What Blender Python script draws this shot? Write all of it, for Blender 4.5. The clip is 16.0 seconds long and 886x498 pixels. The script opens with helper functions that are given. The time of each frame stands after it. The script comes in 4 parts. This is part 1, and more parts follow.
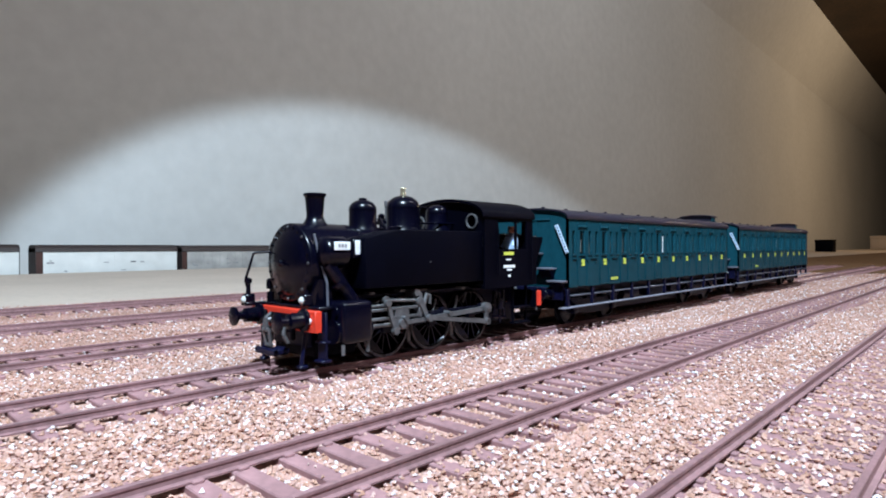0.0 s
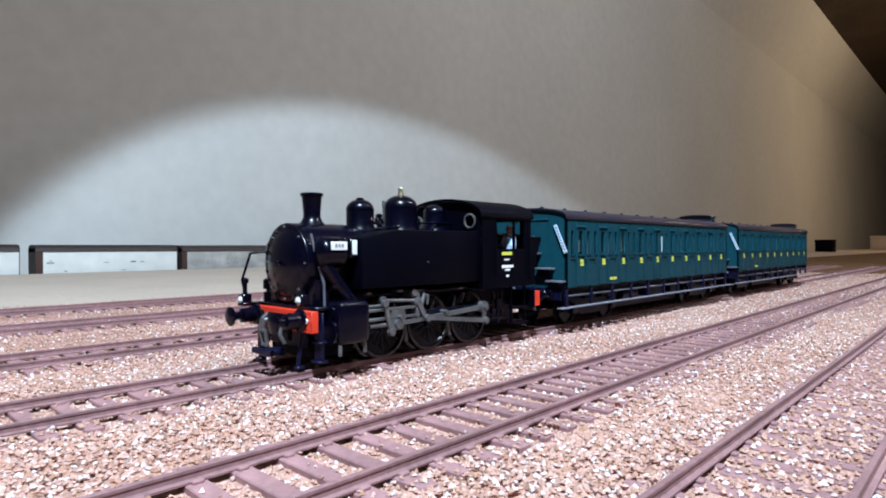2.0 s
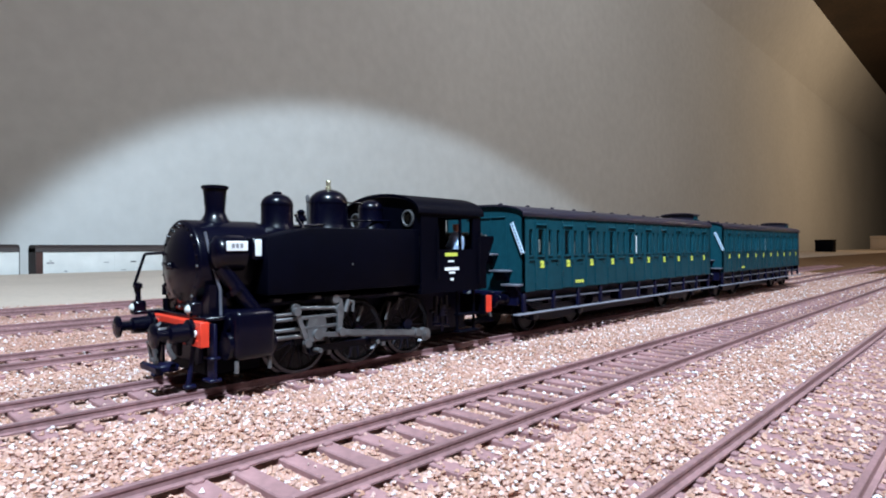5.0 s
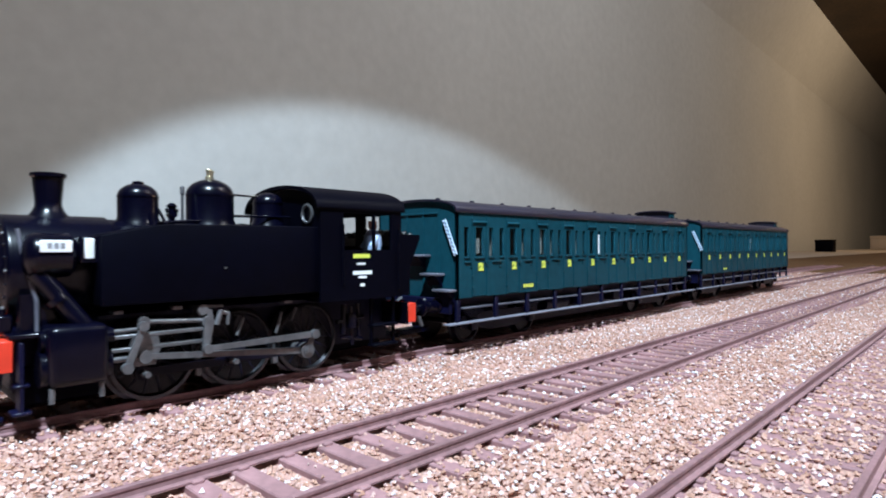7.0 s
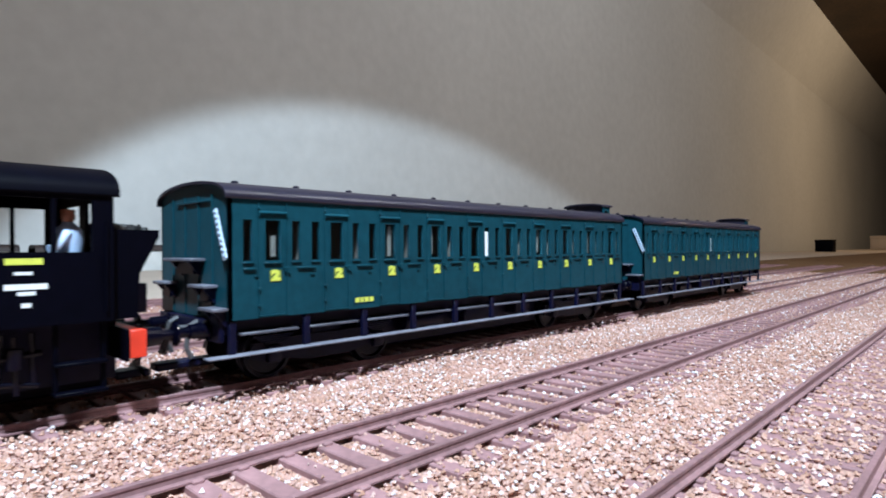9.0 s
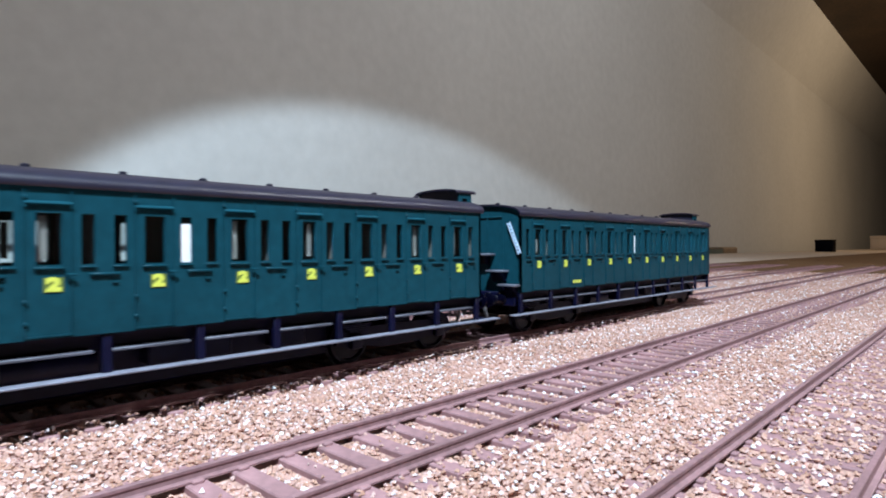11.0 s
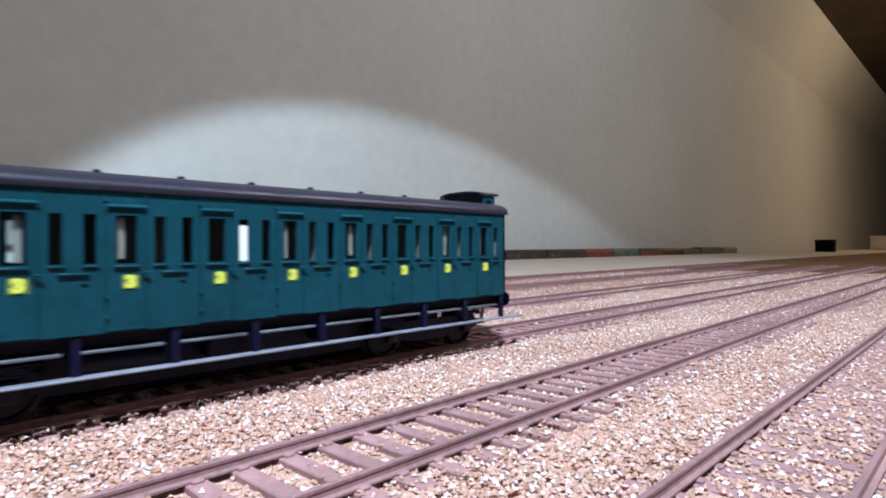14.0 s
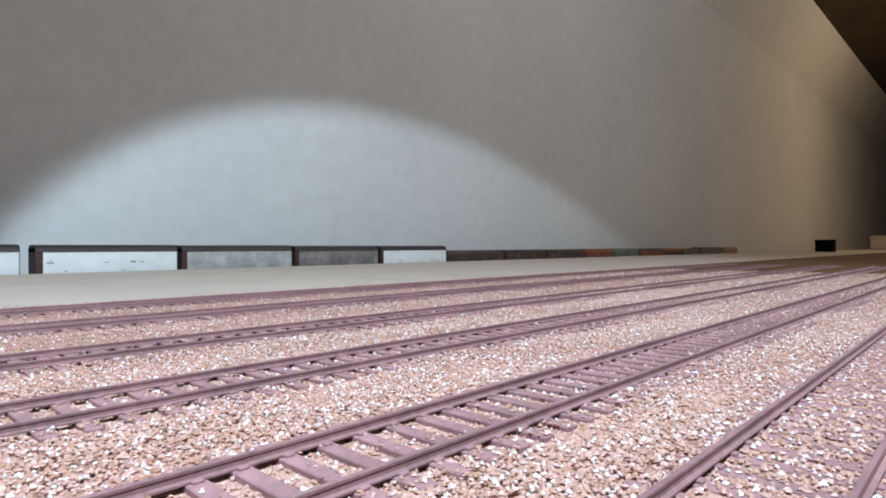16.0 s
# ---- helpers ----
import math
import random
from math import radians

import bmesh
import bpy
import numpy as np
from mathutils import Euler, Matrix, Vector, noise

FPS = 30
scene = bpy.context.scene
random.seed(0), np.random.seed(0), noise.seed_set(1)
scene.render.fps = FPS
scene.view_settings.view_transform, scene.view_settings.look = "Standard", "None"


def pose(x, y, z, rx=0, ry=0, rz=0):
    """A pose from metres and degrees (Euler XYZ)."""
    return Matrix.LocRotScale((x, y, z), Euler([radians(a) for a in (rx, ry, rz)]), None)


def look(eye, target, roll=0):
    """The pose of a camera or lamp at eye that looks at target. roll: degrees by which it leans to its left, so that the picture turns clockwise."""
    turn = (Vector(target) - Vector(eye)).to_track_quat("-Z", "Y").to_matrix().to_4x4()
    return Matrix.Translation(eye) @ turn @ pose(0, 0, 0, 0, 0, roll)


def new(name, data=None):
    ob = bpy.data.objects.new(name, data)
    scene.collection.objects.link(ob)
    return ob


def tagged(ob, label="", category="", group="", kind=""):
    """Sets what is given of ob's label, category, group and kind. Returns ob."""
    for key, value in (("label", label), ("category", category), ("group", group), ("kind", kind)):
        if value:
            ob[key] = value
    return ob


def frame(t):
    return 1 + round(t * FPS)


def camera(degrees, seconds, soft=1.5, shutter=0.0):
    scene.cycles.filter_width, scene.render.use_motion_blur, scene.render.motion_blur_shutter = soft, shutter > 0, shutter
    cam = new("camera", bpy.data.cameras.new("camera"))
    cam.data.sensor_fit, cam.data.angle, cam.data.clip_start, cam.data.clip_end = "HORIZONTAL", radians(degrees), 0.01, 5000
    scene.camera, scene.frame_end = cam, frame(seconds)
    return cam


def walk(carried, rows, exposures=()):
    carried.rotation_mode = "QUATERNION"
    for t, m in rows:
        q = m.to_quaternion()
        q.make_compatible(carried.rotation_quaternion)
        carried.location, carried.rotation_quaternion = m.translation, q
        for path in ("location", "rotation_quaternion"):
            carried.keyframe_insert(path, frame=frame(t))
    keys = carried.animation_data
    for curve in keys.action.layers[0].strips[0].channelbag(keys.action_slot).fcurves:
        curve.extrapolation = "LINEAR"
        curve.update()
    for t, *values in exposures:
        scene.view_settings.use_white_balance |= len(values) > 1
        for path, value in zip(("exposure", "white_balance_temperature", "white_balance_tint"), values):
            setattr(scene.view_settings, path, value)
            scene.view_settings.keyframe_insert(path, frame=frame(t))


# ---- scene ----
# All lengths in the plan are in millimetres; K turns them into metres.
K = 0.001
HEIGHT = 28.19          # camera over the rail tops
YAW, PITCH, ROLL = 43.770, -0.062, -0.329
TRACKS = (20.83, 67.23, 125.53, 188.0, 266.0, 342.0)   # centre lines, the train runs on the third
TRAIN_Y = 125.53

cam = camera(74.50, 16.0, soft=1.9, shutter=0.4)
eye = Vector((0, 0, HEIGHT * K))
ahead = Vector((math.cos(radians(YAW)) * math.cos(radians(PITCH)),
                math.sin(radians(YAW)) * math.cos(radians(PITCH)), math.sin(radians(PITCH))))
still = look(eye, eye + ahead, ROLL)
walk(cam, [(0, still), (16.0, still)], [(0, 0.0), (13.5, 0.0), (15.6, -0.15), (16.0, -0.15)])

# ---- light ----
world = bpy.data.worlds.new("room_light")
scene.world = world
world.use_nodes = True
world.node_tree.nodes["Background"].inputs[0].default_value = (0.62, 0.60, 0.60, 1)
world.node_tree.nodes["Background"].inputs[1].default_value = 0.16


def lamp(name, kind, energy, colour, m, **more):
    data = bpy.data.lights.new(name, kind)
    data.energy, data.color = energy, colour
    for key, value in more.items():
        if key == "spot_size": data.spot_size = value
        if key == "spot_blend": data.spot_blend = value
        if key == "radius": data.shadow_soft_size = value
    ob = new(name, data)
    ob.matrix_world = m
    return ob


# the cool spotlight over the layout, whose rim cuts an arc on the wall; two unseen fills are added, a neutral one under
# the ceiling and a warm one further down
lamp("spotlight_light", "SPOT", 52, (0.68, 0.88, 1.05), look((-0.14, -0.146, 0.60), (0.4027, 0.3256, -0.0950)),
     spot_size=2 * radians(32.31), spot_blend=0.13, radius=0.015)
lamp("neutral_fill_light", "POINT", 43, (0.94, 0.95, 0.96), pose(1.0, -0.62, 1.25), radius=0.06)
lamp("warm_fill_light", "POINT", 27, (1.0, 0.73, 0.44), pose(3.9, -0.45, 0.95), radius=0.12)


# ---- materials ----
def shade(name, colour, rough=0.6, metal=0.0, vary=0.15, grain=600.0, bump=0.1, coat=0.0, second=None, spread=60.0, island=0.0, obrandom=0.0, gloss=0.5):
    """A painted or natural surface: colour varied at two scales, with fine relief."""
    m = bpy.data.materials.new(name)
    m.use_nodes = True
    nt = m.node_tree
    b = nt.nodes["Principled BSDF"]
    b.inputs["Roughness"].default_value, b.inputs["Metallic"].default_value = rough, metal
    b.inputs["Coat Weight"].default_value, b.inputs["Specular IOR Level"].default_value = coat, gloss
    co = nt.nodes.new("ShaderNodeTexCoord")
    fine, wide = nt.nodes.new("ShaderNodeTexNoise"), nt.nodes.new("ShaderNodeTexNoise")
    fine.inputs["Scale"].default_value, wide.inputs["Scale"].default_value = grain, spread
    fine.inputs["Detail"].default_value, wide.inputs["Detail"].default_value = 4, 3
    for n in (fine, wide):
        nt.links.new(co.outputs["Object"], n.inputs["Vector"])
    mix = nt.nodes.new("ShaderNodeMix")
    mix.data_type = "RGBA"
    other = second or tuple(c * (1 - vary * 2) for c in colour)
    mix.inputs["A"].default_value, mix.inputs["B"].default_value = (*colour, 1), (*other, 1)
    ramp = nt.nodes.new("ShaderNodeMapRange")
    ramp.inputs["From Min"].default_value, ramp.inputs["From Max"].default_value = 0.38, 0.66
    nt.links.new(wide.outputs["Fac"], ramp.inputs["Value"])
    nt.links.new(ramp.outputs["Result"], mix.inputs["Factor"])
    hsv = nt.nodes.new("ShaderNodeHueSaturation")
    val = nt.nodes.new("ShaderNodeMapRange")
    val.inputs["To Min"].default_value, val.inputs["To Max"].default_value = 1 - vary * 1.5, 1 + vary * 1.5
    val.inputs["From Min"].default_value, val.inputs["From Max"].default_value = 0.3, 0.7
    nt.links.new(fine.outputs["Fac"], val.inputs["Value"])
    last = val.outputs["Result"]
    if island or obrandom:
        if island:
            src = nt.nodes.new("ShaderNodeNewGeometry").outputs["Random Per Island"]
        else:
            src = nt.nodes.new("ShaderNodeObjectInfo").outputs["Random"]
        rr = nt.nodes.new("ShaderNodeMapRange")
        amount = island or obrandom
        rr.inputs["To Min"].default_value, rr.inputs["To Max"].default_value = 1 - amount, 1 + amount
        nt.links.new(src, rr.inputs["Value"])
        mul = nt.nodes.new("ShaderNodeMath")
        mul.operation = "MULTIPLY"
        nt.links.new(last, mul.inputs[0])
        nt.links.new(rr.outputs["Result"], mul.inputs[1])
        last = mul.outputs[0]
    nt.links.new(last, hsv.inputs["Value"])
    nt.links.new(mix.outputs["Result"], hsv.inputs["Color"])
    nt.links.new(hsv.outputs["Color"], b.inputs["Base Color"])
    if bump:
        bm_ = nt.nodes.new("ShaderNodeBump")
        bm_.inputs["Strength"].default_value, bm_.inputs["Distance"].default_value = bump, 0.0003
        nt.links.new(fine.outputs["Fac"], bm_.inputs["Height"])
        nt.links.new(bm_.outputs["Normal"], b.inputs["Normal"])
    return m


M_WALL = shade("grey_wall_paint", (0.59, 0.59, 0.585), 0.85, vary=0.03, grain=40, spread=3, bump=0.05)
M_CEIL = shade("dark_brown_boards", (0.055, 0.032, 0.016), 0.7, vary=0.2, grain=60, spread=4)
M_BASE = shade("glued_ballast_bed", (0.44, 0.245, 0.205), 0.9, vary=0.2, grain=900, spread=120, second=(0.34, 0.195, 0.15), bump=0.6)
M_WOOD = shade("brown_baseboard", (0.13, 0.055, 0.014), 0.7, vary=0.15, grain=150, spread=20)
M_SHEET = shade("beige_foam_sheet", (0.52, 0.43, 0.365), 0.9, vary=0.04, grain=300, spread=15, bump=0.05)
M_TRACK = shade("rust_painted_plastic", (0.30, 0.162, 0.168), 0.66, gloss=0.3, vary=0.10, grain=700, spread=90, obrandom=0.10)
M_RAIL = shade("rust_painted_rail", (0.25, 0.132, 0.138), 0.55, vary=0.12, grain=900, spread=50)
M_BLACK = shade("black_enamel", (0.0011, 0.0011, 0.0062), 0.25, gloss=0.29, vary=0.12, grain=500, spread=60, bump=0.03)
M_TANK = shade("matt_black_enamel", (0.0010, 0.0011, 0.0042), 0.5, gloss=0.05, vary=0.12, grain=500, spread=60, bump=0.05)
M_GREEN = shade("dark_green_paint", (0.006, 0.050, 0.071), 0.36, gloss=0.12, vary=0.08, grain=500, spread=40, bump=0.03)
M_ROOF = shade("dark_roof_paint", (0.015, 0.013, 0.028), 0.40, vary=0.12, grain=300, spread=40, bump=0.05)
M_RED = shade("red_buffer_beam_paint", (0.75, 0.045, 0.02), 0.45, vary=0.06, grain=400)
M_STEEL = shade("dull_steel", (0.165, 0.162, 0.172), 0.45, metal=0.55, vary=0.15, grain=500, spread=150)
M_FRAME = shade("black_frame_plastic", (0.003, 0.0035, 0.022), 0.42, gloss=0.22, vary=0.15, grain=500, spread=60)
# light falling on footboard and hut step tops is put into this paler grey
M_EDGE = shade("lit_step_grey", (0.19, 0.19, 0.24), 0.5, vary=0.12, grain=400, spread=60)
M_WHITE = shade("white_print", (0.80, 0.82, 0.85), 0.5, vary=0.03)
M_YELLOW = shade("yellow_print", (0.64, 0.68, 0.10), 0.5, vary=0.04)
M_BRASS = shade("brass", (0.80, 0.72, 0.52), 0.35, metal=0.9, vary=0.1)
M_BLUE = shade("light_blue_shirt_paint", (0.52, 0.68, 0.95), 0.6, vary=0.06)
M_SKIN = shade("flesh_paint", (0.35, 0.16, 0.10), 0.6, vary=0.05)
# dark blue-grey, somewhat paler than the frame
M_STEP = shade("dark_grey_step", (0.11, 0.11, 0.14), 0.5, vary=0.2, grain=400, spread=60)
M_COAL = shade("coal", (0.010, 0.010, 0.011), 0.45, vary=0.3, grain=900, bump=0.6)
M_SEAT = shade("tan_seat_plastic", (0.17, 0.15, 0.135), 0.7, vary=0.06)


# ---- mesh helpers, in millimetres ----
def finish(bm, smooth=None):
    bmesh.ops.scale(bm, vec=(K, K, K), verts=bm.verts)
    bm.normal_update()
    if smooth:
        for f in bm.faces: f.smooth = True
        for e in bm.edges:
            e.smooth = len(e.link_faces) == 2 and e.calc_face_angle(0) < radians(smooth)
    return bm


def part(name, bm, material, parent=None, label="", at=None, smooth=40):
    """Links a bmesh, drawn in millimetres, as one mesh under its thing."""
    finish(bm, smooth)
    me = bpy.data.meshes.new(name)
    bm.to_mesh(me)
    bm.free()
    me.materials.append(material)
    ob = new(name, me)
    if at is not None:
        ob.matrix_basis = at
    if parent is not None:
        ob.parent = parent
    return tagged(ob, label)


def box(bm, x0, x1, y0, y1, z0, z1, bevel=0.0, segments=1):
    made = bmesh.ops.create_cube(bm, size=1)["verts"]
    bmesh.ops.scale(bm, vec=(x1 - x0, y1 - y0, z1 - z0), verts=made)
    bmesh.ops.translate(bm, vec=((x0 + x1) / 2, (y0 + y1) / 2, (z0 + z1) / 2), verts=made)
    if bevel:
        edges = list({e for v in made for e in v.link_edges})
        bmesh.ops.bevel(bm, geom=edges, offset=bevel, segments=segments, affect="EDGES", profile=0.5)
    return bm


def rod(bm, a, b, r, n=10, r2=None):
    """A round bar from a to b."""
    a, b = Vector(a), Vector(b)
    d = b - a
    m = Matrix.Translation((a + b) / 2) @ d.to_track_quat("Z", "Y").to_matrix().to_4x4()
    bmesh.ops.create_cone(bm, cap_ends=True, segments=n, radius1=r, radius2=r if r2 is None else r2, depth=d.length, matrix=m)
    return bm


def turned(bm, profile, n=32, m=None):
    """A body of revolution about z from (radius, height) pairs; m places it."""
    rings = []
    m = m or Matrix()
    for r, z in profile:
        if r < 1e-6:
            rings.append([bm.verts.new(m @ Vector((0, 0, z)))])
        else:
            rings.append([bm.verts.new(m @ Vector((r * math.cos(2 * math.pi * i / n), r * math.sin(2 * math.pi * i / n), z))) for i in range(n)])
    for lo, hi in zip(rings, rings[1:]):
        for i in range(n):
            j = (i + 1) % n
            if len(lo) == 1 and len(hi) == 1: continue
            if len(lo) == 1: bm.faces.new((lo[0], hi[j], hi[i]))
            elif len(hi) == 1: bm.faces.new((lo[i], lo[j], hi[0]))
            else: bm.faces.new((lo[i], lo[j], hi[j], hi[i]))
    for ring, flip in ((rings[0], True), (rings[-1], False)):
        if len(ring) > 1: bm.faces.new(ring[::-1] if flip else ring)
    bmesh.ops.recalc_face_normals(bm, faces=bm.faces)
    return bm


def prism(bm, outline, y0, y1, axis="y"):
    """An outline of (u, v) pushed from y0 to y1: axis y takes (x, z), axis x takes (y, z), axis z takes (x, y)."""
    def at(u, v, w):
        return {"y": (u, w, v), "x": (w, u, v), "z": (u, v, w)}[axis]
    a = [bm.verts.new(at(u, v, y0)) for u, v in outline]
    b = [bm.verts.new(at(u, v, y1)) for u, v in outline]
    fs = [bm.faces.new(a), bm.faces.new(b[::-1])]
    for i in range(len(a)):
        j = (i + 1) % len(a)
        fs.append(bm.faces.new((a[j], a[i], b[i], b[j])))
    bmesh.ops.recalc_face_normals(bm, faces=fs)
    return bm


def mesh():
    return bmesh.new()


def thing(name, label, category, group="", m=None, kind=""):
    ob = new(name)
    ob.empty_display_size = 0.01
    if m is not None: ob.matrix_basis = m
    return tagged(ob, label, category, group, kind)


# ---- the room: a low attic ----
WALL_Y, KNEE, TOP_Y, TOP = 850, 995, 703, 1311
tagged(part("wall_north", box(mesh(), -1800, 9000, WALL_Y, WALL_Y + 60, -900, KNEE), M_WALL), "plain pale grey painted wall behind the layout", "wall", kind="structure")
bm = mesh()
prism(bm, [(WALL_Y, KNEE), (TOP_Y, TOP), (TOP_Y + 60, TOP + 20), (WALL_Y + 60, KNEE)], -1800, 9000, "x")
tagged(part("wall_slope", bm, M_WALL), "plain pale grey painted attic slope", "wall", kind="structure")
# added out of view to close the room; its darkness is in the colour
tagged(part("wall_east", box(mesh(), 9000, 9060, -2500, WALL_Y + 60, -900, 1380), M_CEIL), "unseen dark brown end wall closing the room", "wall", kind="structure")
# unseen walls behind the camera, dark so that little light bounces onto the train
tagged(part("wall_west", box(mesh(), -1860, -1800, -2500, WALL_Y + 60, -900, 1380), M_CEIL), "unseen dark brown wall added to cut bounced light", "wall", kind="structure")
tagged(part("wall_south", box(mesh(), -1860, 9060, -2560, -2500, -900, 1380), M_CEIL), "unseen dark brown wall added to cut bounced light", "wall", kind="structure")
tagged(part("ceiling", box(mesh(), -1860, 9060, -2560, TOP_Y + 60, TOP + 2, TOP + 60), M_CEIL), "dark brown boarded ceiling", "ceiling", kind="structure")
tagged(part("floor", box(mesh(), -1860, 9060, -2560, WALL_Y + 60, -960, -904), M_WOOD), "brown wooden floor", "floor", kind="structure")

ground = tagged(part("ground", box(mesh(), -400, 800, -120, 389, -30, -2.75), M_BASE), "pale pinkish-brown glued stone ballast bed", "ballast", kind="structure")
tagged(part("baseboard_far", box(mesh(), 800, 6500, -120, 389, -30, -2.8), M_WOOD), "bare brown wooden baseboard of the layout", "board", kind="structure")


# the beige sheet, rising gently to its far edge
def beige_sheet():
    bm = mesh()
    prism(bm, [(389.4, -6), (725, 1.5), (725, 4.1), (389.4, -2.7)], -400, 6500, "x")
    return tagged(part("foam_sheet", bm, M_SHEET), "plain beige foam sheet beside the tracks", "sheet", kind="structure")


beige_sheet()
tagged(part("shelf", box(mesh(), -400, 6500, 729, 846, -40, -18), M_WOOD), "low brown shelf along the wall", "shelf", kind="structure")


# ---- track ----
def rail_profile():
    return [(-1.0, -1.75), (1.0, -1.75), (1.0, -1.5), (0.36, -1.3), (0.28, -0.7), (0.42, -0.5), (0.42, -0.1), (0.32, 0),
            (-0.32, 0), (-0.42, -0.1), (-0.42, -0.5), (-0.28, -0.7), (-0.36, -1.3), (-1.0, -1.5)]


def sleeper_mesh():
    bm = mesh()
    box(bm, -1.5, 1.5, -15, 15, -3.6, -1.78, 0.18)
    for s in (-1, 1):
        for side in (-1, 1):
            y = s * 8.65 + side * 1.25
            box(bm, -0.8, 0.8, y - 0.5, y + 0.5, -1.85, -1.3, 0.15)
    finish(bm, 30)
    me = bpy.data.meshes.new("sleeper")
    bm.to_mesh(me)
    bm.free()
    me.materials.append(M_TRACK)
    return me


def tracks():
    sleeper = sleeper_mesh()
    for k, y in enumerate(TRACKS):
        drop = (-0.55, 0, 0, 0, 0, 0)[k]
        tr = thing("track", "rust-painted model railway track on stone ballast", "track", "parallel tracks", pose(0, y * K, 0), "structure")
        for s in (-1, 1):
            bm = mesh()
            prism(bm, [(u + s * 8.65, v) for u, v in rail_profile()], -400, 1050, "x")
            part("rail", bm, M_RAIL, tr, smooth=None)
        step, first = 6.72, (-30, -15.1, -10, 0, 20, 30)[k]
        for i in range(158):
            o = new("sleeper", sleeper)
            o.parent = tr
            j = random.uniform(-0.25, 0.25)
            o.matrix_basis = pose((first + step * i + j) * K, random.uniform(-0.15, 0.15) * K, (random.uniform(-0.08, 0.02) + drop) * K, 0, 0, random.uniform(-0.8, 0.8))


def stone_material():
    m = bpy.data.materials.new("ballast_stone")
    m.use_nodes = True
    nt = m.node_tree
    b = nt.nodes["Principled BSDF"]
    geo, ramp = nt.nodes.new("ShaderNodeNewGeometry"), nt.nodes.new("ShaderNodeValToRGB")
    els = ramp.color_ramp.elements
    els[0].position, els[0].color = 0.0, (0.38, 0.205, 0.145, 1)
    els[1].position, els[1].color = 1.0, (0.80, 0.76, 0.79, 1)
    for p, c in ((0.18, (0.43, 0.24, 0.175)), (0.42, (0.48, 0.278, 0.222)), (0.70, (0.52, 0.318, 0.268)), (0.86, (0.58, 0.39, 0.36)), (0.93, (0.72, 0.67, 0.69))):
        e = els.new(p)
        e.color = (*c, 1)
    nt.links.new(geo.outputs["Random Per Island"], ramp.inputs["Fac"])
    co, ns, mix = nt.nodes.new("ShaderNodeTexCoord"), nt.nodes.new("ShaderNodeTexNoise"), nt.nodes.new("ShaderNodeMix")
    ns.inputs["Scale"].default_value = 1400
    mix.data_type, mix.blend_type = "RGBA", "MULTIPLY"
    mix.inputs["Factor"].default_value = 0.3
    nt.links.new(co.outputs["Object"], ns.inputs["Vector"])
    nt.links.new(ramp.outputs["Color"], mix.inputs["A"])
    mr = nt.nodes.new("ShaderNodeMapRange")
    mr.inputs["To Min"].default_value, mr.inputs["To Max"].default_value = 0.5, 1.4
    nt.links.new(ns.outputs["Fac"], mr.inputs["Value"])
    nt.links.new(mr.outputs["Result"], mix.inputs["B"])
    nt.links.new(mix.outputs["Result"], b.inputs["Base Color"])
    b.inputs["Roughness"].default_value, b.inputs["Specular IOR Level"].default_value = 0.6, 0.25
    return m


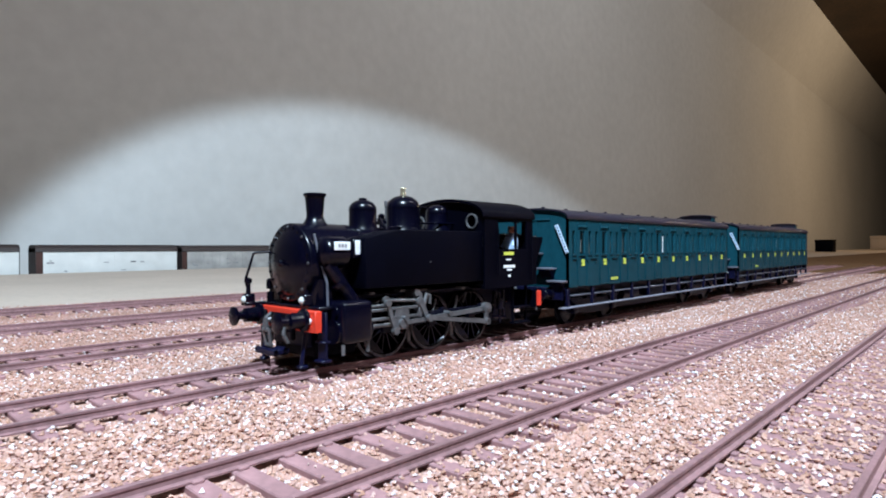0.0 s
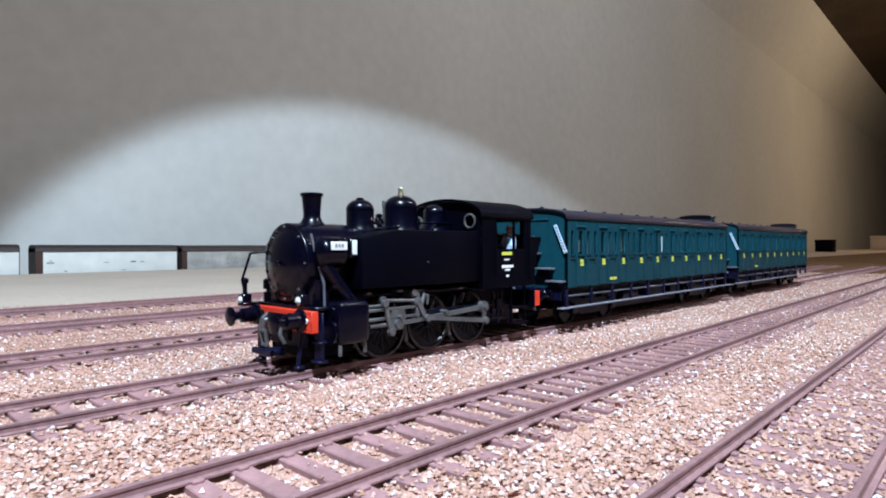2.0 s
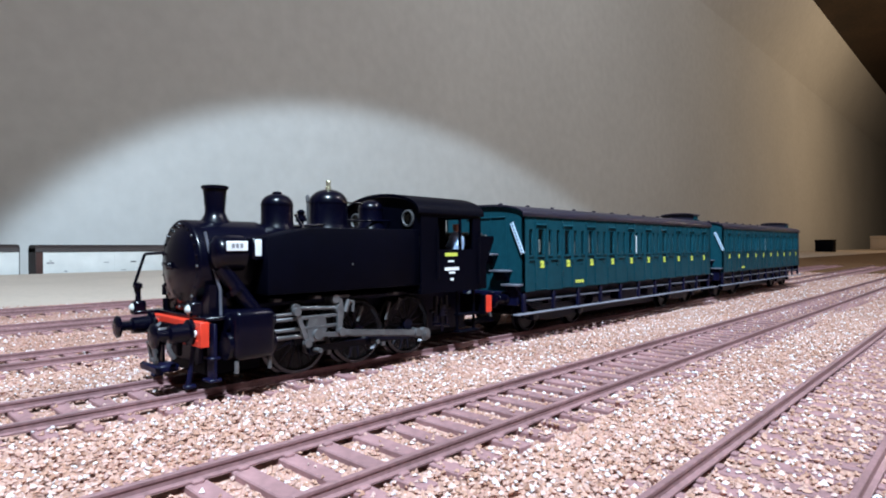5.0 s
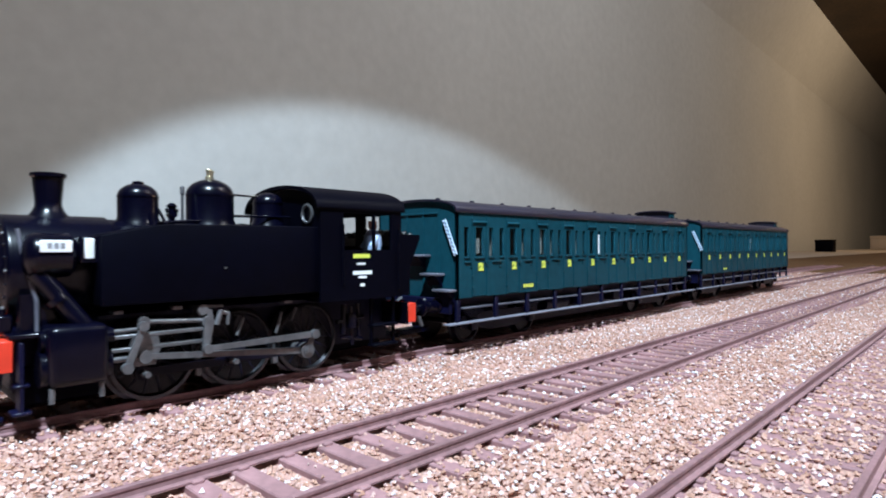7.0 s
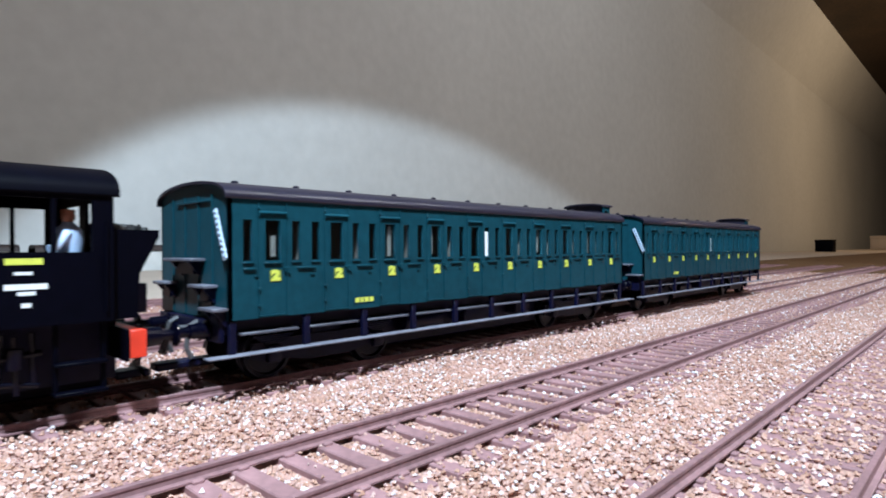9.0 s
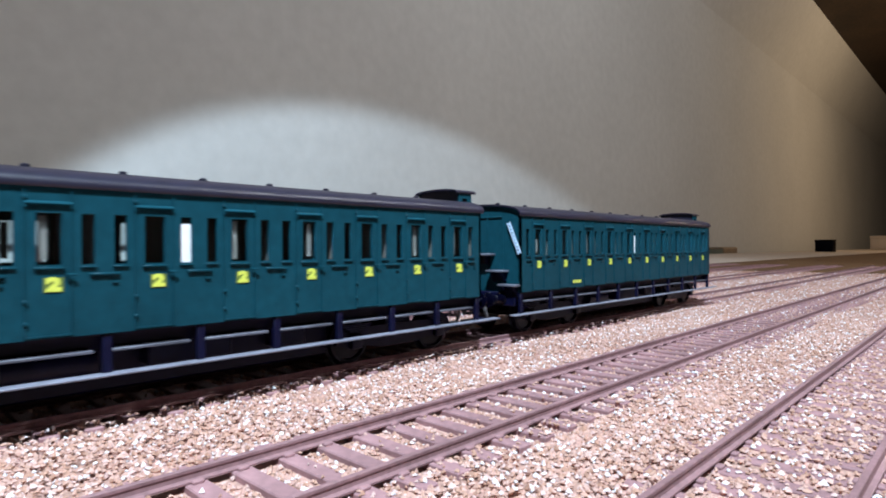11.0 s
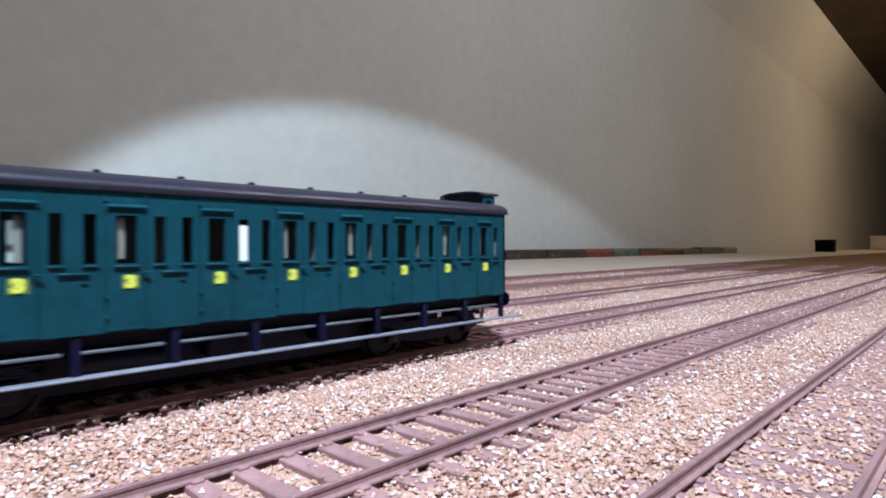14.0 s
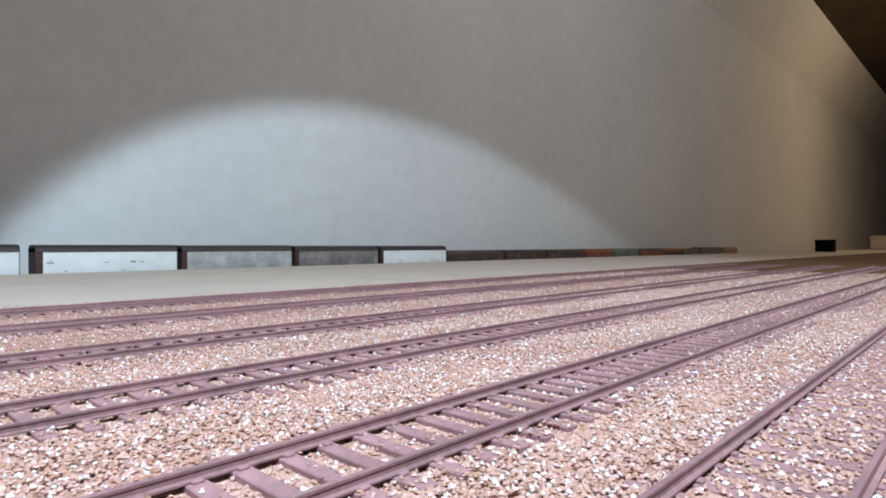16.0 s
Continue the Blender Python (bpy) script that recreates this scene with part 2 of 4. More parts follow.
def ballast():
    """Loose stones, thicker near the camera: one heap of uncountable pieces."""
    rng = np.random.default_rng(7)
    ico = np.array([(1, 0, 0), (-1, 0, 0), (0, 1, 0), (0, -1, 0), (0, 0, 1), (0, 0, -1)], float)
    tri = np.array([(0, 2, 4), (2, 1, 4), (1, 3, 4), (3, 0, 4), (2, 0, 5), (1, 2, 5), (3, 1, 5), (0, 3, 5)])
    spots = []
    for x0, x1, y0, y1, n in ((0, 120, 0, 110, 23000), (-30, 160, 110, 200, 24000), (120, 320, -5, 110, 30000), (-10, 330, 200, 300, 16000),
                              (160, 420, 110, 200, 25000), (320, 690, 10, 200, 26000), (20, 690, 300, 387, 9500), (330, 690, 200, 300, 7500), (690, 790, 20, 387, 1500)):
        n = int(n * 1.4)
        spots.append(np.stack([rng.uniform(x0, x1, n), rng.uniform(y0, y1, n)], 1))
    p = np.concatenate(spots)
    centre = np.array(TRACKS)
    off = p[:, 1:2] - centre[None]
    near = np.argmin(np.abs(off), 1)
    lat = np.abs(off[np.arange(len(p)), near])
    # the stones lie lower between the rails and heap up beside the sleepers; rails and the flangeways stay clear
    keep = ~((lat > 7.4) & (lat < 9.8))
    inside = lat < 7.4
    first = np.array((-30, -15.1, -10, 0, 20, 30))[near]
    ph = np.abs(((p[:, 0] - first + 3.36) % 6.72) - 3.36)
    on_sleeper = (ph < 1.75) & (lat < 15)
    strewn = rng.random(len(p))
    keep &= ~(inside & (near == 0) & (rng.random(len(p)) > 0.5))
    keep &= ~(inside & on_sleeper & (strewn > np.where(near == 0, 0.5, 0.04 + 0.5 * np.clip((p[:, 0] - 200) / 250, 0, 1))))
    keep &= ~((~inside) & on_sleeper & (strewn > np.where(near == 0, 0.6, 0.30)))
    p, lat, inside, on_sleeper, near = p[keep], lat[keep], inside[keep], on_sleeper[keep], near[keep]
    n = len(p)
    far = np.clip((p[:, 0] - 300) / 700, 0, 1)
    size = rng.uniform(0.29, 0.56, n) * (1 + 1.3 * far) * np.where(rng.random(n) < 0.05, 1.35, 1)
    z = np.where(inside, -2.65, -2.25) + rng.uniform(-0.28, 0.28, n)
    heap = 0.30 * np.sin(p[:, 0] * 0.045 + p[:, 1] * 0.13) + 0.2 * np.sin(p[:, 0] * 0.11 - p[:, 1] * 0.21)
    z = z + np.where(inside, 0.0, heap)
    z = np.where(on_sleeper, np.where(near == 0, -2.2, -1.65), z)
    z = np.where((near == 0) & inside & ~on_sleeper, -2.3, z)
    shape = ico[None] * size[:, None, None] * rng.uniform(0.6, 1.2, (n, 1, 3)) + rng.normal(0, 0.16, (n, 6, 3)) * size[:, None, None]
    a = rng.uniform(0, 2 * math.pi, n)
    c, s = np.cos(a)[:, None], np.sin(a)[:, None]
    v = np.stack([shape[..., 0] * c - shape[..., 1] * s, shape[..., 0] * s + shape[..., 1] * c, shape[..., 2] * 0.8], 2)
    v += np.concatenate([p, z[:, None]], 1)[:, None, :]
    me = bpy.data.meshes.new("ballast_stones")
    me.from_pydata((v.reshape(-1, 3) * K).tolist(), [], (tri[None] + 6 * np.arange(n)[:, None, None]).reshape(-1, 3).tolist())
    me.materials.append(stone_material())
    tagged(new("ballast_stones", me), "loose tan and white crushed stone ballast", "ballast", kind="stuff")


# ---- running gear shared by the vehicles ----
def wheel_pair(name, parent, r, x, y=8.3, spokes=0, label="", crank=0.0):
    """An axle with two wheels; it turns about y through its own origin."""
    axle = part(name, rod(mesh(), (0, -y, 0), (0, y, 0), 0.8, 10), M_WHEEL, parent, label, pose(x * K, 0, r * K))
    n = 36
    for s in (-1, 1):
        m = Matrix.Translation((0, s * (y - 1.4), 0)) @ Matrix.Rotation(-s * math.pi / 2, 4, "X")
        if not spokes:
            bm = mesh()
            turned(bm, [(0, 0.0), (r + 0.6, 0.0), (r + 0.6, 0.35), (r + 0.05, 0.6), (r, 2.3), (r - 0.8, 2.5), (r - 1.1, 1.7), (1.3, 1.7), (1.0, 2.6), (0, 2.6)], n, m)
            part("wheel", bm, M_WHEEL, axle)
            continue
        bm = mesh()
        turned(bm, [(r - 1.2, 1.9), (r - 1.2, 0.3), (r + 0.7, 0.0), (r + 0.7, 0.35), (r + 0.05, 0.6), (r, 2.4), (r - 0.4, 2.6), (r - 0.75, 2.6), (r - 1.2, 1.9)], n, m)
        part("tyre", bm, M_TYRE, axle, "bright steel tyre")
        bm = mesh()
        turned(bm, [(0, 2.9), (1.5, 2.9), (1.6, 0.6), (0, 0.6)], 16, m)
        part("hub", bm, M_WHEEL, axle)
        for i in range(spokes):
            a = 2 * math.pi * i / spokes
            p, q = m @ Vector((1.2 * math.cos(a), 1.2 * math.sin(a), 1.7)), m @ Vector(((r - 0.9) * math.cos(a), (r - 0.9) * math.sin(a), 1.7))
            part("spoke", rod(mesh(), p, q, 0.42, 6, 0.32), M_WHEEL, axle)
        # balance weight opposite the crank, and the crank pin
        a0, a1 = (math.pi, 0.0) if s < 0 else (1.5 * math.pi, 0.5 * math.pi)
        pts = [((r - 1.1) * math.sin(a0 + t), (r - 1.1) * math.cos(a0 + t)) for t in np.linspace(-0.75, 0.75, 9)]
        part("balance_weight", prism(mesh(), pts, s * (y - 0.4), s * (y + 0.9), "y"), M_WHEEL, axle)
        cx, cz = crank * math.sin(a1), crank * math.cos(a1)
        bm = mesh()
        rod(bm, (cx, s * y, cz), (cx, s * (y + 1.5), cz), 1.3, 12)
        rod(bm, (cx, s * (y + 1.4), cz), (cx, s * (y + 6.2), cz), 0.55, 10)
        part("crank_pin", bm, M_STEEL, axle)
    return axle


M_TYRE = shade("bright_tyre_steel", (0.06, 0.06, 0.068), 0.26, metal=0.9, vary=0.12, grain=500, spread=200)
M_WHEEL = shade("oily_wheel_steel", (0.0035, 0.0038, 0.012), 0.32, metal=0.1, gloss=0.22, vary=0.15, grain=500, spread=150)


def buffer_pair(parent, x, way, z=12.0):
    """Two sprung buffers that point along way (+1 or -1) from x."""
    for s in (-1, 1):
        m = Matrix.Translation((x, s * 10.05, z)) @ Matrix.Rotation(way * math.pi / 2, 4, "Y")
        bm = mesh()
        turned(bm, [(0, 0), (2.1, 0), (2.1, 0.5), (1.55, 0.8), (1.45, 4.0), (1.25, 4.2), (1.0, 4.3), (1.0, 6.3), (2.35, 6.5), (2.4, 6.9), (1.7, 7.25), (0, 7.4)], 24, m)
        part("buffer", bm, M_BLACK, parent, "round black sprung buffer")


# ---- the locomotive ----
LX = 120.0   # plan place of the locomotive's origin along the track at the start
WHEEL_R, CRANK = 7.9, 3.5
AXLES = (101.2, 117.9, 134.7)
ROD = 33.8
RETURN_R, RETURN_A, LINK, LINK_R, ECC = 2.0, 85.0, (109.9, 14.2), 5.1, 24.2


def side_with_holes(bm, x0, x1, y0, y1, z0, z1, holes, w0, w1):
    """A wall from z0 to z1, in one piece, with openings from w0 to w1 at the given stretches of x."""
    xs, zs, verts = [x0] + [e for h in holes for e in h] + [x1], [z0, w0, w1, z1], {}

    def at(i, k, y):
        if (i, k, y) not in verts: verts[i, k, y] = bm.verts.new((xs[i], y, zs[k]))
        return verts[i, k, y]

    def solid(i, k):
        return 0 <= i < len(xs) - 1 and 0 <= k < 3 and not (k == 1 and i % 2 == 1)

    for i in range(len(xs) - 1):
        for k in range(3):
            if not solid(i, k): continue
            bm.faces.new((at(i, k, y0), at(i + 1, k, y0), at(i + 1, k + 1, y0), at(i, k + 1, y0)))
            bm.faces.new((at(i, k + 1, y1), at(i + 1, k + 1, y1), at(i + 1, k, y1), at(i, k, y1)))
            for di, dk, a, b in ((-1, 0, (0, 1), (0, 0)), (1, 0, (1, 0), (1, 1)), (0, -1, (0, 0), (1, 0)), (0, 1, (1, 1), (0, 1))):
                if not solid(i + di, k + dk):
                    bm.faces.new((at(i + a[0], k + a[1], y0), at(i + b[0], k + b[1], y0), at(i + b[0], k + b[1], y1), at(i + a[0], k + a[1], y1))[::-1])


def arch(half, eave, crown, n=18, flat=1.0):
    """Points of a curved roof line from -half to half."""
    out = []
    for i in range(n + 1):
        a = math.pi * i / n
        out.append((-half * math.cos(a), eave + (crown - eave) * math.sin(a) ** flat))
    return out


def bent_roof(bm, half, eave, crown, x0, x1, thick=0.7, flat=1.0):
    top = arch(half, eave, crown, 24, flat)
    low = arch(half - thick * 0.3, eave - 0.35, crown - thick, 24, flat)
    prism(bm, top + low[::-1], x0, x1, "x")


def locomotive():
    lo = thing("steam_locomotive", "black six-coupled tank steam locomotive with red buffer beams", "locomotive")
    at = pose(-LX * K, 0, 0)

    def p(name, bm, mat, label="", under=None, smooth=40):
        return part(name, bm, mat, under or lo, label, at if under is None else None, smooth)

    # frame and platforms
    bm = mesh()
    for s in (-1, 1):
        box(bm, 80, 162, s * 5.5 - 0.6, s * 5.5 + 0.6, 4.5, 16)
    box(bm, 92, 161.4, -9.5, 9.5, 15.6, 16.6, 0.15)
    box(bm, 79.5, 93, -8, 8, 5, 14.2, 0.3)
    p("frame", bm, M_FRAME)
    bm = mesh()
    box(bm, 78.4, 93, -13.5, 13.5, 14.1, 14.9, 0.15)
    box(bm, 73.4, 79, 10.4, 13.2, 14.1, 14.9, 0.15)
    p("front_platform", bm, M_BLACK)
    # buffer beams
    for name, x, w in (("front_beam", 77.9, -1), ("rear_beam", 162.8, 1)):
        bm = mesh()
        deep, half = (0.9, 14.3) if w < 0 else (1.4, 15.6)
        box(bm, x - deep, x + deep, -half, half, 9.2, 14.1, 0.12)
        beam = p(name, bm, M_RED, "red painted buffer beam")
        for y in (-12.7, -6.6, 6.6, 12.7):
            for z in (10.4, 12.9):
                b2 = mesh()
                turned(b2, [(0.3, 0), (0.28, 0.2), (0, 0.32)], 8, Matrix.Translation((x + w * (deep - 0.05), y, z)) @ Matrix.Rotation(w * math.pi / 2, 4, "Y"))
                part("bolt", b2, M_RED, beam)
    for x, w in ((77.0, -1), (164.2, 1)):
        for s in (-1, 1):
            m = Matrix.Translation((x, s * 10.05, 11.9)) @ Matrix.Rotation(w * math.pi / 2, 4, "Y")
            bm = mesh()
            turned(bm, [(0, 0), (2.6, 0), (2.6, 0.6), (1.9, 0.9), (1.75, 4.2), (1.2, 4.4), (1.0, 4.5), (1.0, 6.6), (2.3, 6.8), (2.4, 7.2), (1.7, 7.6), (0, 7.7)], 24, m)
            p("buffer", bm, M_BLACK, "round black sprung buffer")
    p("beam_backing", box(mesh(), 160.7, 161.35, -15.7, 15.7, 8.8, 14.4), M_TANK)
    # black block added to stand in for the shadow under the front beam
    p("front_shade_block", box(mesh(), 80.4, 92.5, -9.0, 9.0, 2.4, 9.0, 0.4), M_TANK)
    p("ash_pan", box(mesh(), 136, 161, -5.0, 5.0, 2.6, 9.0, 0.4), M_TANK)
    # white lamp plate on the front beam
    bm = mesh()
    rod(bm, (76.95, -12.2, 11.9), (76.6, -12.2, 11.9), 0.75, 14)
    p("lamp_disc", bm, M_WHITE, "small white round disc")
    # draw hook and coupling loop
    for x, w in ((77, -1), (164.2, 1)):
        bm = mesh()
        box(bm, min(x, x + w * 4), max(x, x + w * 4), -0.7, 0.7, 10.9, 12.1, 0.3)
        rod(bm, (x + w * 4, 0, 12), (x + w * 4, 0, 9.2), 0.55, 8)
        rod(bm, (x + w * 4, -1.2, 9.2), (x + w * 4, 1.2, 9.2), 0.5, 8)
        for s in (-1, 1):
            rod(bm, (x + w * 4, s * 1.2, 9.2), (x + w * 3.4, s * 1.0, 5.6), 0.4, 8)
        rod(bm, (x + w * 3.4, -1.2, 5.6), (x + w * 3.4, 1.2, 5.6), 0.5, 8)
        p("draw_hook", bm, M_STEEL, "dull steel coupling hook")
        bm = mesh()
        box(bm, min(x - w, x + w * 4), max(x - w, x + w * 4), -2.2, 2.2, 3.0, 4.6, 0.4)
        box(bm, min(x + w * 3.4, x + w * 4.6), max(x + w * 3.4, x + w * 4.6), -4.6, 4.6, 3.4, 4.9, 0.3)
        p("coupler", bm, M_FRAME, "black plastic model coupler")
    bm = mesh()
    box(bm, 76.4, 77.1, -5.2, 4.2, 8.6, 12.9, 0.2)
    box(bm, 75.6, 76.6, -7.2, -6.0, 7.0, 13.4, 0.3)
    box(bm, 75.6, 76.6, 5.4, 6.6, 7.0, 13.4, 0.3)
    p("coupling_plate", bm, M_TANK)
    # guard irons and brake hoses
    for s in (-1, 1):
        bm = mesh()
        rod(bm, (78.2, s * 8.6, 9.5), (77.0, s * 8.6, 1.1), 0.5, 8)
        box(bm, 76.2, 78.4, s * 8.6 - 0.9, s * 8.6 + 0.9, 0.5, 1.3, 0.2)
        p("guard_iron", bm, M_FRAME)
        bm = mesh()
        for a, b in (((76.8, s * 4.2, 12.6), (75.2, s * 4.4, 11.4)), ((75.2, s * 4.4, 11.4), (74.8, s * 4.6, 8.2)), ((74.8, s * 4.6, 8.2), (75.8, s * 4.8, 6.2))):
            rod(bm, a, b, 0.5, 8)
        p("brake_hose", bm, M_STEEL, "grey brake hose")
    # air pump on the front platform
    bm = mesh()
    turned(bm, [(0, 14.9), (1.5, 14.9), (1.6, 15.3), (1.6, 17.2), (0.9, 17.4), (0.9, 17.9), (1.7, 18.1), (1.7, 20.3), (1.2, 20.7), (0, 20.8)], 20, pose(81.3, 11.2, 0))
    p("air_pump", bm, M_TANK, "small black upright air pump")
    # front steps
    for s in (-1, 1):
        bm = mesh()
        box(bm, 79.6, 80.2, s * 13 - 1.6, s * 13 + 1.6, 2.6, 13.6, 0.1)
        box(bm, 78.6, 81.2, s * 13 - 1.7, s * 13 + 1.7, 2.2, 2.8, 0.15)
        box(bm, 78.8, 81.0, s * 13 - 1.7, s * 13 + 1.7, 6.6, 7.1, 0.15)
        p("front_step", bm, M_FRAME)

    # smokebox, boiler, chimney, domes
    along = Matrix.Translation((0, 0, 24.9)) @ Matrix.Rotation(math.pi / 2, 4, "Y")
    bm = mesh()
    turned(bm, [(0, 78.9), (9.2, 78.9), (9.6, 79.2), (9.7, 79.6), (9.7, 95.4), (9.55, 95.5), (9.1, 95.6), (9.1, 96)], 64, along)
    smokebox = p("smokebox", bm, M_BLACK)
    bm = mesh()
    turned(bm, [(0, 77.0), (3.0, 77.2), (6.0, 77.9), (7.6, 78.7), (7.9, 78.9), (0, 78.95)], 48, along)
    part("smokebox_door", bm, M_BLACK, smokebox, "domed black smokebox door")
    bm = mesh()
    turned(bm, [(0, 76.1), (0.7, 76.2), (0.9, 76.9), (0, 77.3)], 16, along)
    rod(bm, (76.4, -2.4, 24.3), (76.4, 2.4, 25.5), 0.25, 8)
    part("door_dart", bm, M_BLACK, smokebox)
    for i in range(24):
        a = 2 * math.pi * i / 24
        bm = mesh()
        turned(bm, [(0.34, 0), (0.3, 0.22), (0, 0.36)], 8, Matrix.Translation((78.9, 8.75 * math.cos(a), 24.9 + 8.75 * math.sin(a))) @ Matrix.Rotation(-math.pi / 2, 4, "Y"))
        part("bolt", bm, M_STEEL if i % 3 == 0 else M_BLACK, smokebox)
    bm = mesh()
    turned(bm, [(9.1, 95.6), (9.1, 136)], 64, along)
    for x in (97, 109.6, 124):
        turned(bm, [(9.1, x - 0.5), (9.25, x - 0.45), (9.25, x + 0.45), (9.1, x + 0.5)], 64, along)
    p("boiler", bm, M_BLACK)
    bm = mesh()
    turned(bm, [(4.2, 33.2), (3.4, 34.2), (2.6, 35.2), (2.15, 36.2), (2.1, 37), (2.45, 41.0), (2.5, 41.4), (2.85, 41.6), (2.9, 42.15), (2.6, 42.3), (2.2, 42.2), (1.9, 38)], 40, pose(86.7, 0, 0))
    p("chimney", bm, M_BLACK)

    def dome(name, x, r, top, base=32.5):
        bm = mesh()
        prof = [(r + 0.9, base), (r + 0.5, base + 1.2), (r, base + 2.2), (r, top - r * 0.78), (r + 0.12, top - r * 0.76), (r + 0.1, top - r * 0.70)]
        for i in range(9):
            a = math.pi / 2 * i / 8
            prof.append((r * math.cos(a), top - r * 0.72 + r * 0.72 * math.sin(a)))
        turned(bm, prof, 40, pose(x, 0, 0))
        return p(name, bm, M_BLACK)

    d = dome("sand_dome", 102.0, 3.75, 41.6)
    bm = mesh()
    turned(bm, [(1.1, 41.3), (1.1, 41.9), (0.4, 42.1), (0, 42.1)], 16, pose(102, 0, 0))
    part("cap", bm, M_BLACK, d)
    d = dome("steam_dome", 116.8, 4.95, 43.6)
    for y in (-1.0, 1.0):
        bm = mesh()
        turned(bm, [(0.75, 43.0), (0.75, 44.0), (0.5, 44.2), (0.55, 45.3), (0.7, 45.4), (0.6, 45.7), (0, 45.7)], 16, pose(116.8 + y * 0.7, y, 0))
        part("safety_valve", bm, M_BRASS, d, "small brass safety valve")
    d = dome("rear_sand_dome", 130.8, 3.4, 41.6, 32.8)
    # boiler-top fittings
    bm = mesh()
    rod(bm, (108.6, 0, 33.5), (108.6, 0, 37.2), 0.7, 10)
    rod(bm, (107.4, 0, 36.4), (109.8, 0, 36.4), 0.5, 8)
    rod(bm, (108.6, -1.6, 35.5), (108.6, 1.6, 35.5), 0.6, 8)
    turned(bm, [(0.9, 37), (1.1, 37.4), (0.5, 38), (0, 38)], 12, pose(108.6, 0, 0))
    rod(bm, (104, -3.4, 33.6), (114, -3.4, 34.4), 0.35, 8)
    p("boiler_valve", bm, M_BLACK)
    bm = mesh()
    rod(bm, (111.2, 1.0, 33.5), (111.2, 1.0, 40.4), 0.32, 8)
    turned(bm, [(0.3, 40.0), (0.5, 40.2), (0.5, 41.6), (0.2, 41.9), (0, 41.9)], 12, pose(111.2, 1.0, 0))
    p("whistle", bm, M_STEEL, "thin dull steel whistle")
    bm = mesh()
    rod(bm, (121, 0, 40.6), (134.5, 0, 40.3), 0.25, 8)
    rod(bm, (120.4, -3, 35.6), (134.5, -3.5, 35.8), 0.3, 8)
    rod(bm, (104, -4.6, 36.5), (106.2, -8.2, 30.0), 0.35, 8)
    p("pipe", bm, M_BLACK)
    # handrails by the smokebox
    for s in (-1, 1):
        bm = mesh()
        pts = [(79.2, s * 8.6, 27.6), (75.8, s * 11.0, 27.3), (73.8, s * 11.6, 20.5), (75.4, s * 12.0, 14.9)]
        if s < 0:
            pts = [(80.4, -9.0, 31.8), (81.0, -10.0, 27.0), (82.6, -11.0, 20.0), (82.6, -11.2, 14.9)]
        for a, b in zip(pts, pts[1:]):
            rod(bm, a, b, 0.32, 8)
        p("handrail", bm, M_STEP if s < 0 else M_BLACK)
        # lamp with its lens
        bm = mesh()
        x, y, z = (77.2, -8.9, 15.6) if s < 0 else (73.6, 11.6, 14.9)
        box(bm, x - 0.2, x + 2.4, y - 1.1, y + 1.1, z - 0.8, z + 2.2, 0.35)
        rod(bm, (x + 1, y, z + 2), (x + 1, y, z + 3.1), 0.6, 10)
        if s > 0:
            rod(bm, (x + 1, y, z + 3), (x + 1, y, z + 5.6), 0.55, 10)
            turned(bm, [(0, 0), (0.9, 0.3), (0.9, 1.3), (0, 1.7)], 12, pose(x + 1, y, z + 4.6))
        lampbody = p("lamp", bm, M_BLACK)
        bm = mesh()
        turned(bm, [(0, 0.75), (0.5, 0.6), (0.95, 0.15), (0.95, 0)], 20, Matrix.Translation((x - 0.2, y, z + 0.7)) @ Matrix.Rotation(-math.pi / 2, 4, "Y"))
        part("lens", bm, M_LENS, lampbody, "clear white lamp lens")
    # air reservoirs beside the smokebox, with number plate bars
    for s in (-1, 1):
        m = Matrix.Translation((0, s * 10.3, 27.4)) @ Matrix.Rotation(math.pi / 2, 4, "Y")
        bm = mesh()
        turned(bm, [(0, 80.6), (2.0, 80.8), (3.3, 81.4), (3.75, 82.3), (3.75, 87.2), (3.0, 88.0), (0, 88.3)], 36, m)
        tank = p("air_reservoir", bm, M_BLACK)
        bm = mesh()
        yy = s * 14.05
        box(bm, 82.4, 87.0, min(yy, yy + s * 0.25), max(yy, yy + s * 0.25), 27.9, 29.9, 0.1)
        plate = part("plate", bm, M_WHITE, tank, "white plate")
        bm = mesh()
        for x in (83.5, 84.4, 85.3):
            box(bm, x, x + 0.6, min(yy + s * 0.25, yy + s * 0.3), max(yy + s * 0.25, yy + s * 0.3), 28.5, 29.4)
        part("print_bar", bm, M_GREY, plate)
        bm = mesh()
        rod(bm, (82.6, s * 11.2, 24.6), (89.2, s * 13.2, 14.8), 1.6, 20)
        rod(bm, (84.9, s * 12.0, 20.3), (85.5, s * 12.2, 19.5), 2.0, 20)
        p("steam_pipe", bm, M_BLACK, "fat slanting black steam pipe")
        bm = mesh()
        prism(bm, [(80.5, 14.8), (86, 14.8), (85, 18.5), (82.6, 21.0), (80.5, 21.0)], s * 7, s * 10.5, "y")
        p("saddle_bracket", bm, M_BLACK)
    # water tanks
    for s in (-1, 1):
        bm = mesh()
        prism(bm, [(91, 18.5), (135, 18.5), (135, 33.2), (103, 33.0), (100, 32.7), (91, 30.8)], s * 8.2, s * 15.0, "y")
        bmesh.ops.bevel(bm, geom=list(bm.edges), offset=0.35, segments=2, affect="EDGES", profile=0.5)
        tank = p("water_tank", bm, M_TANK, "flat-sided matt black water tank")
        bm = mesh()
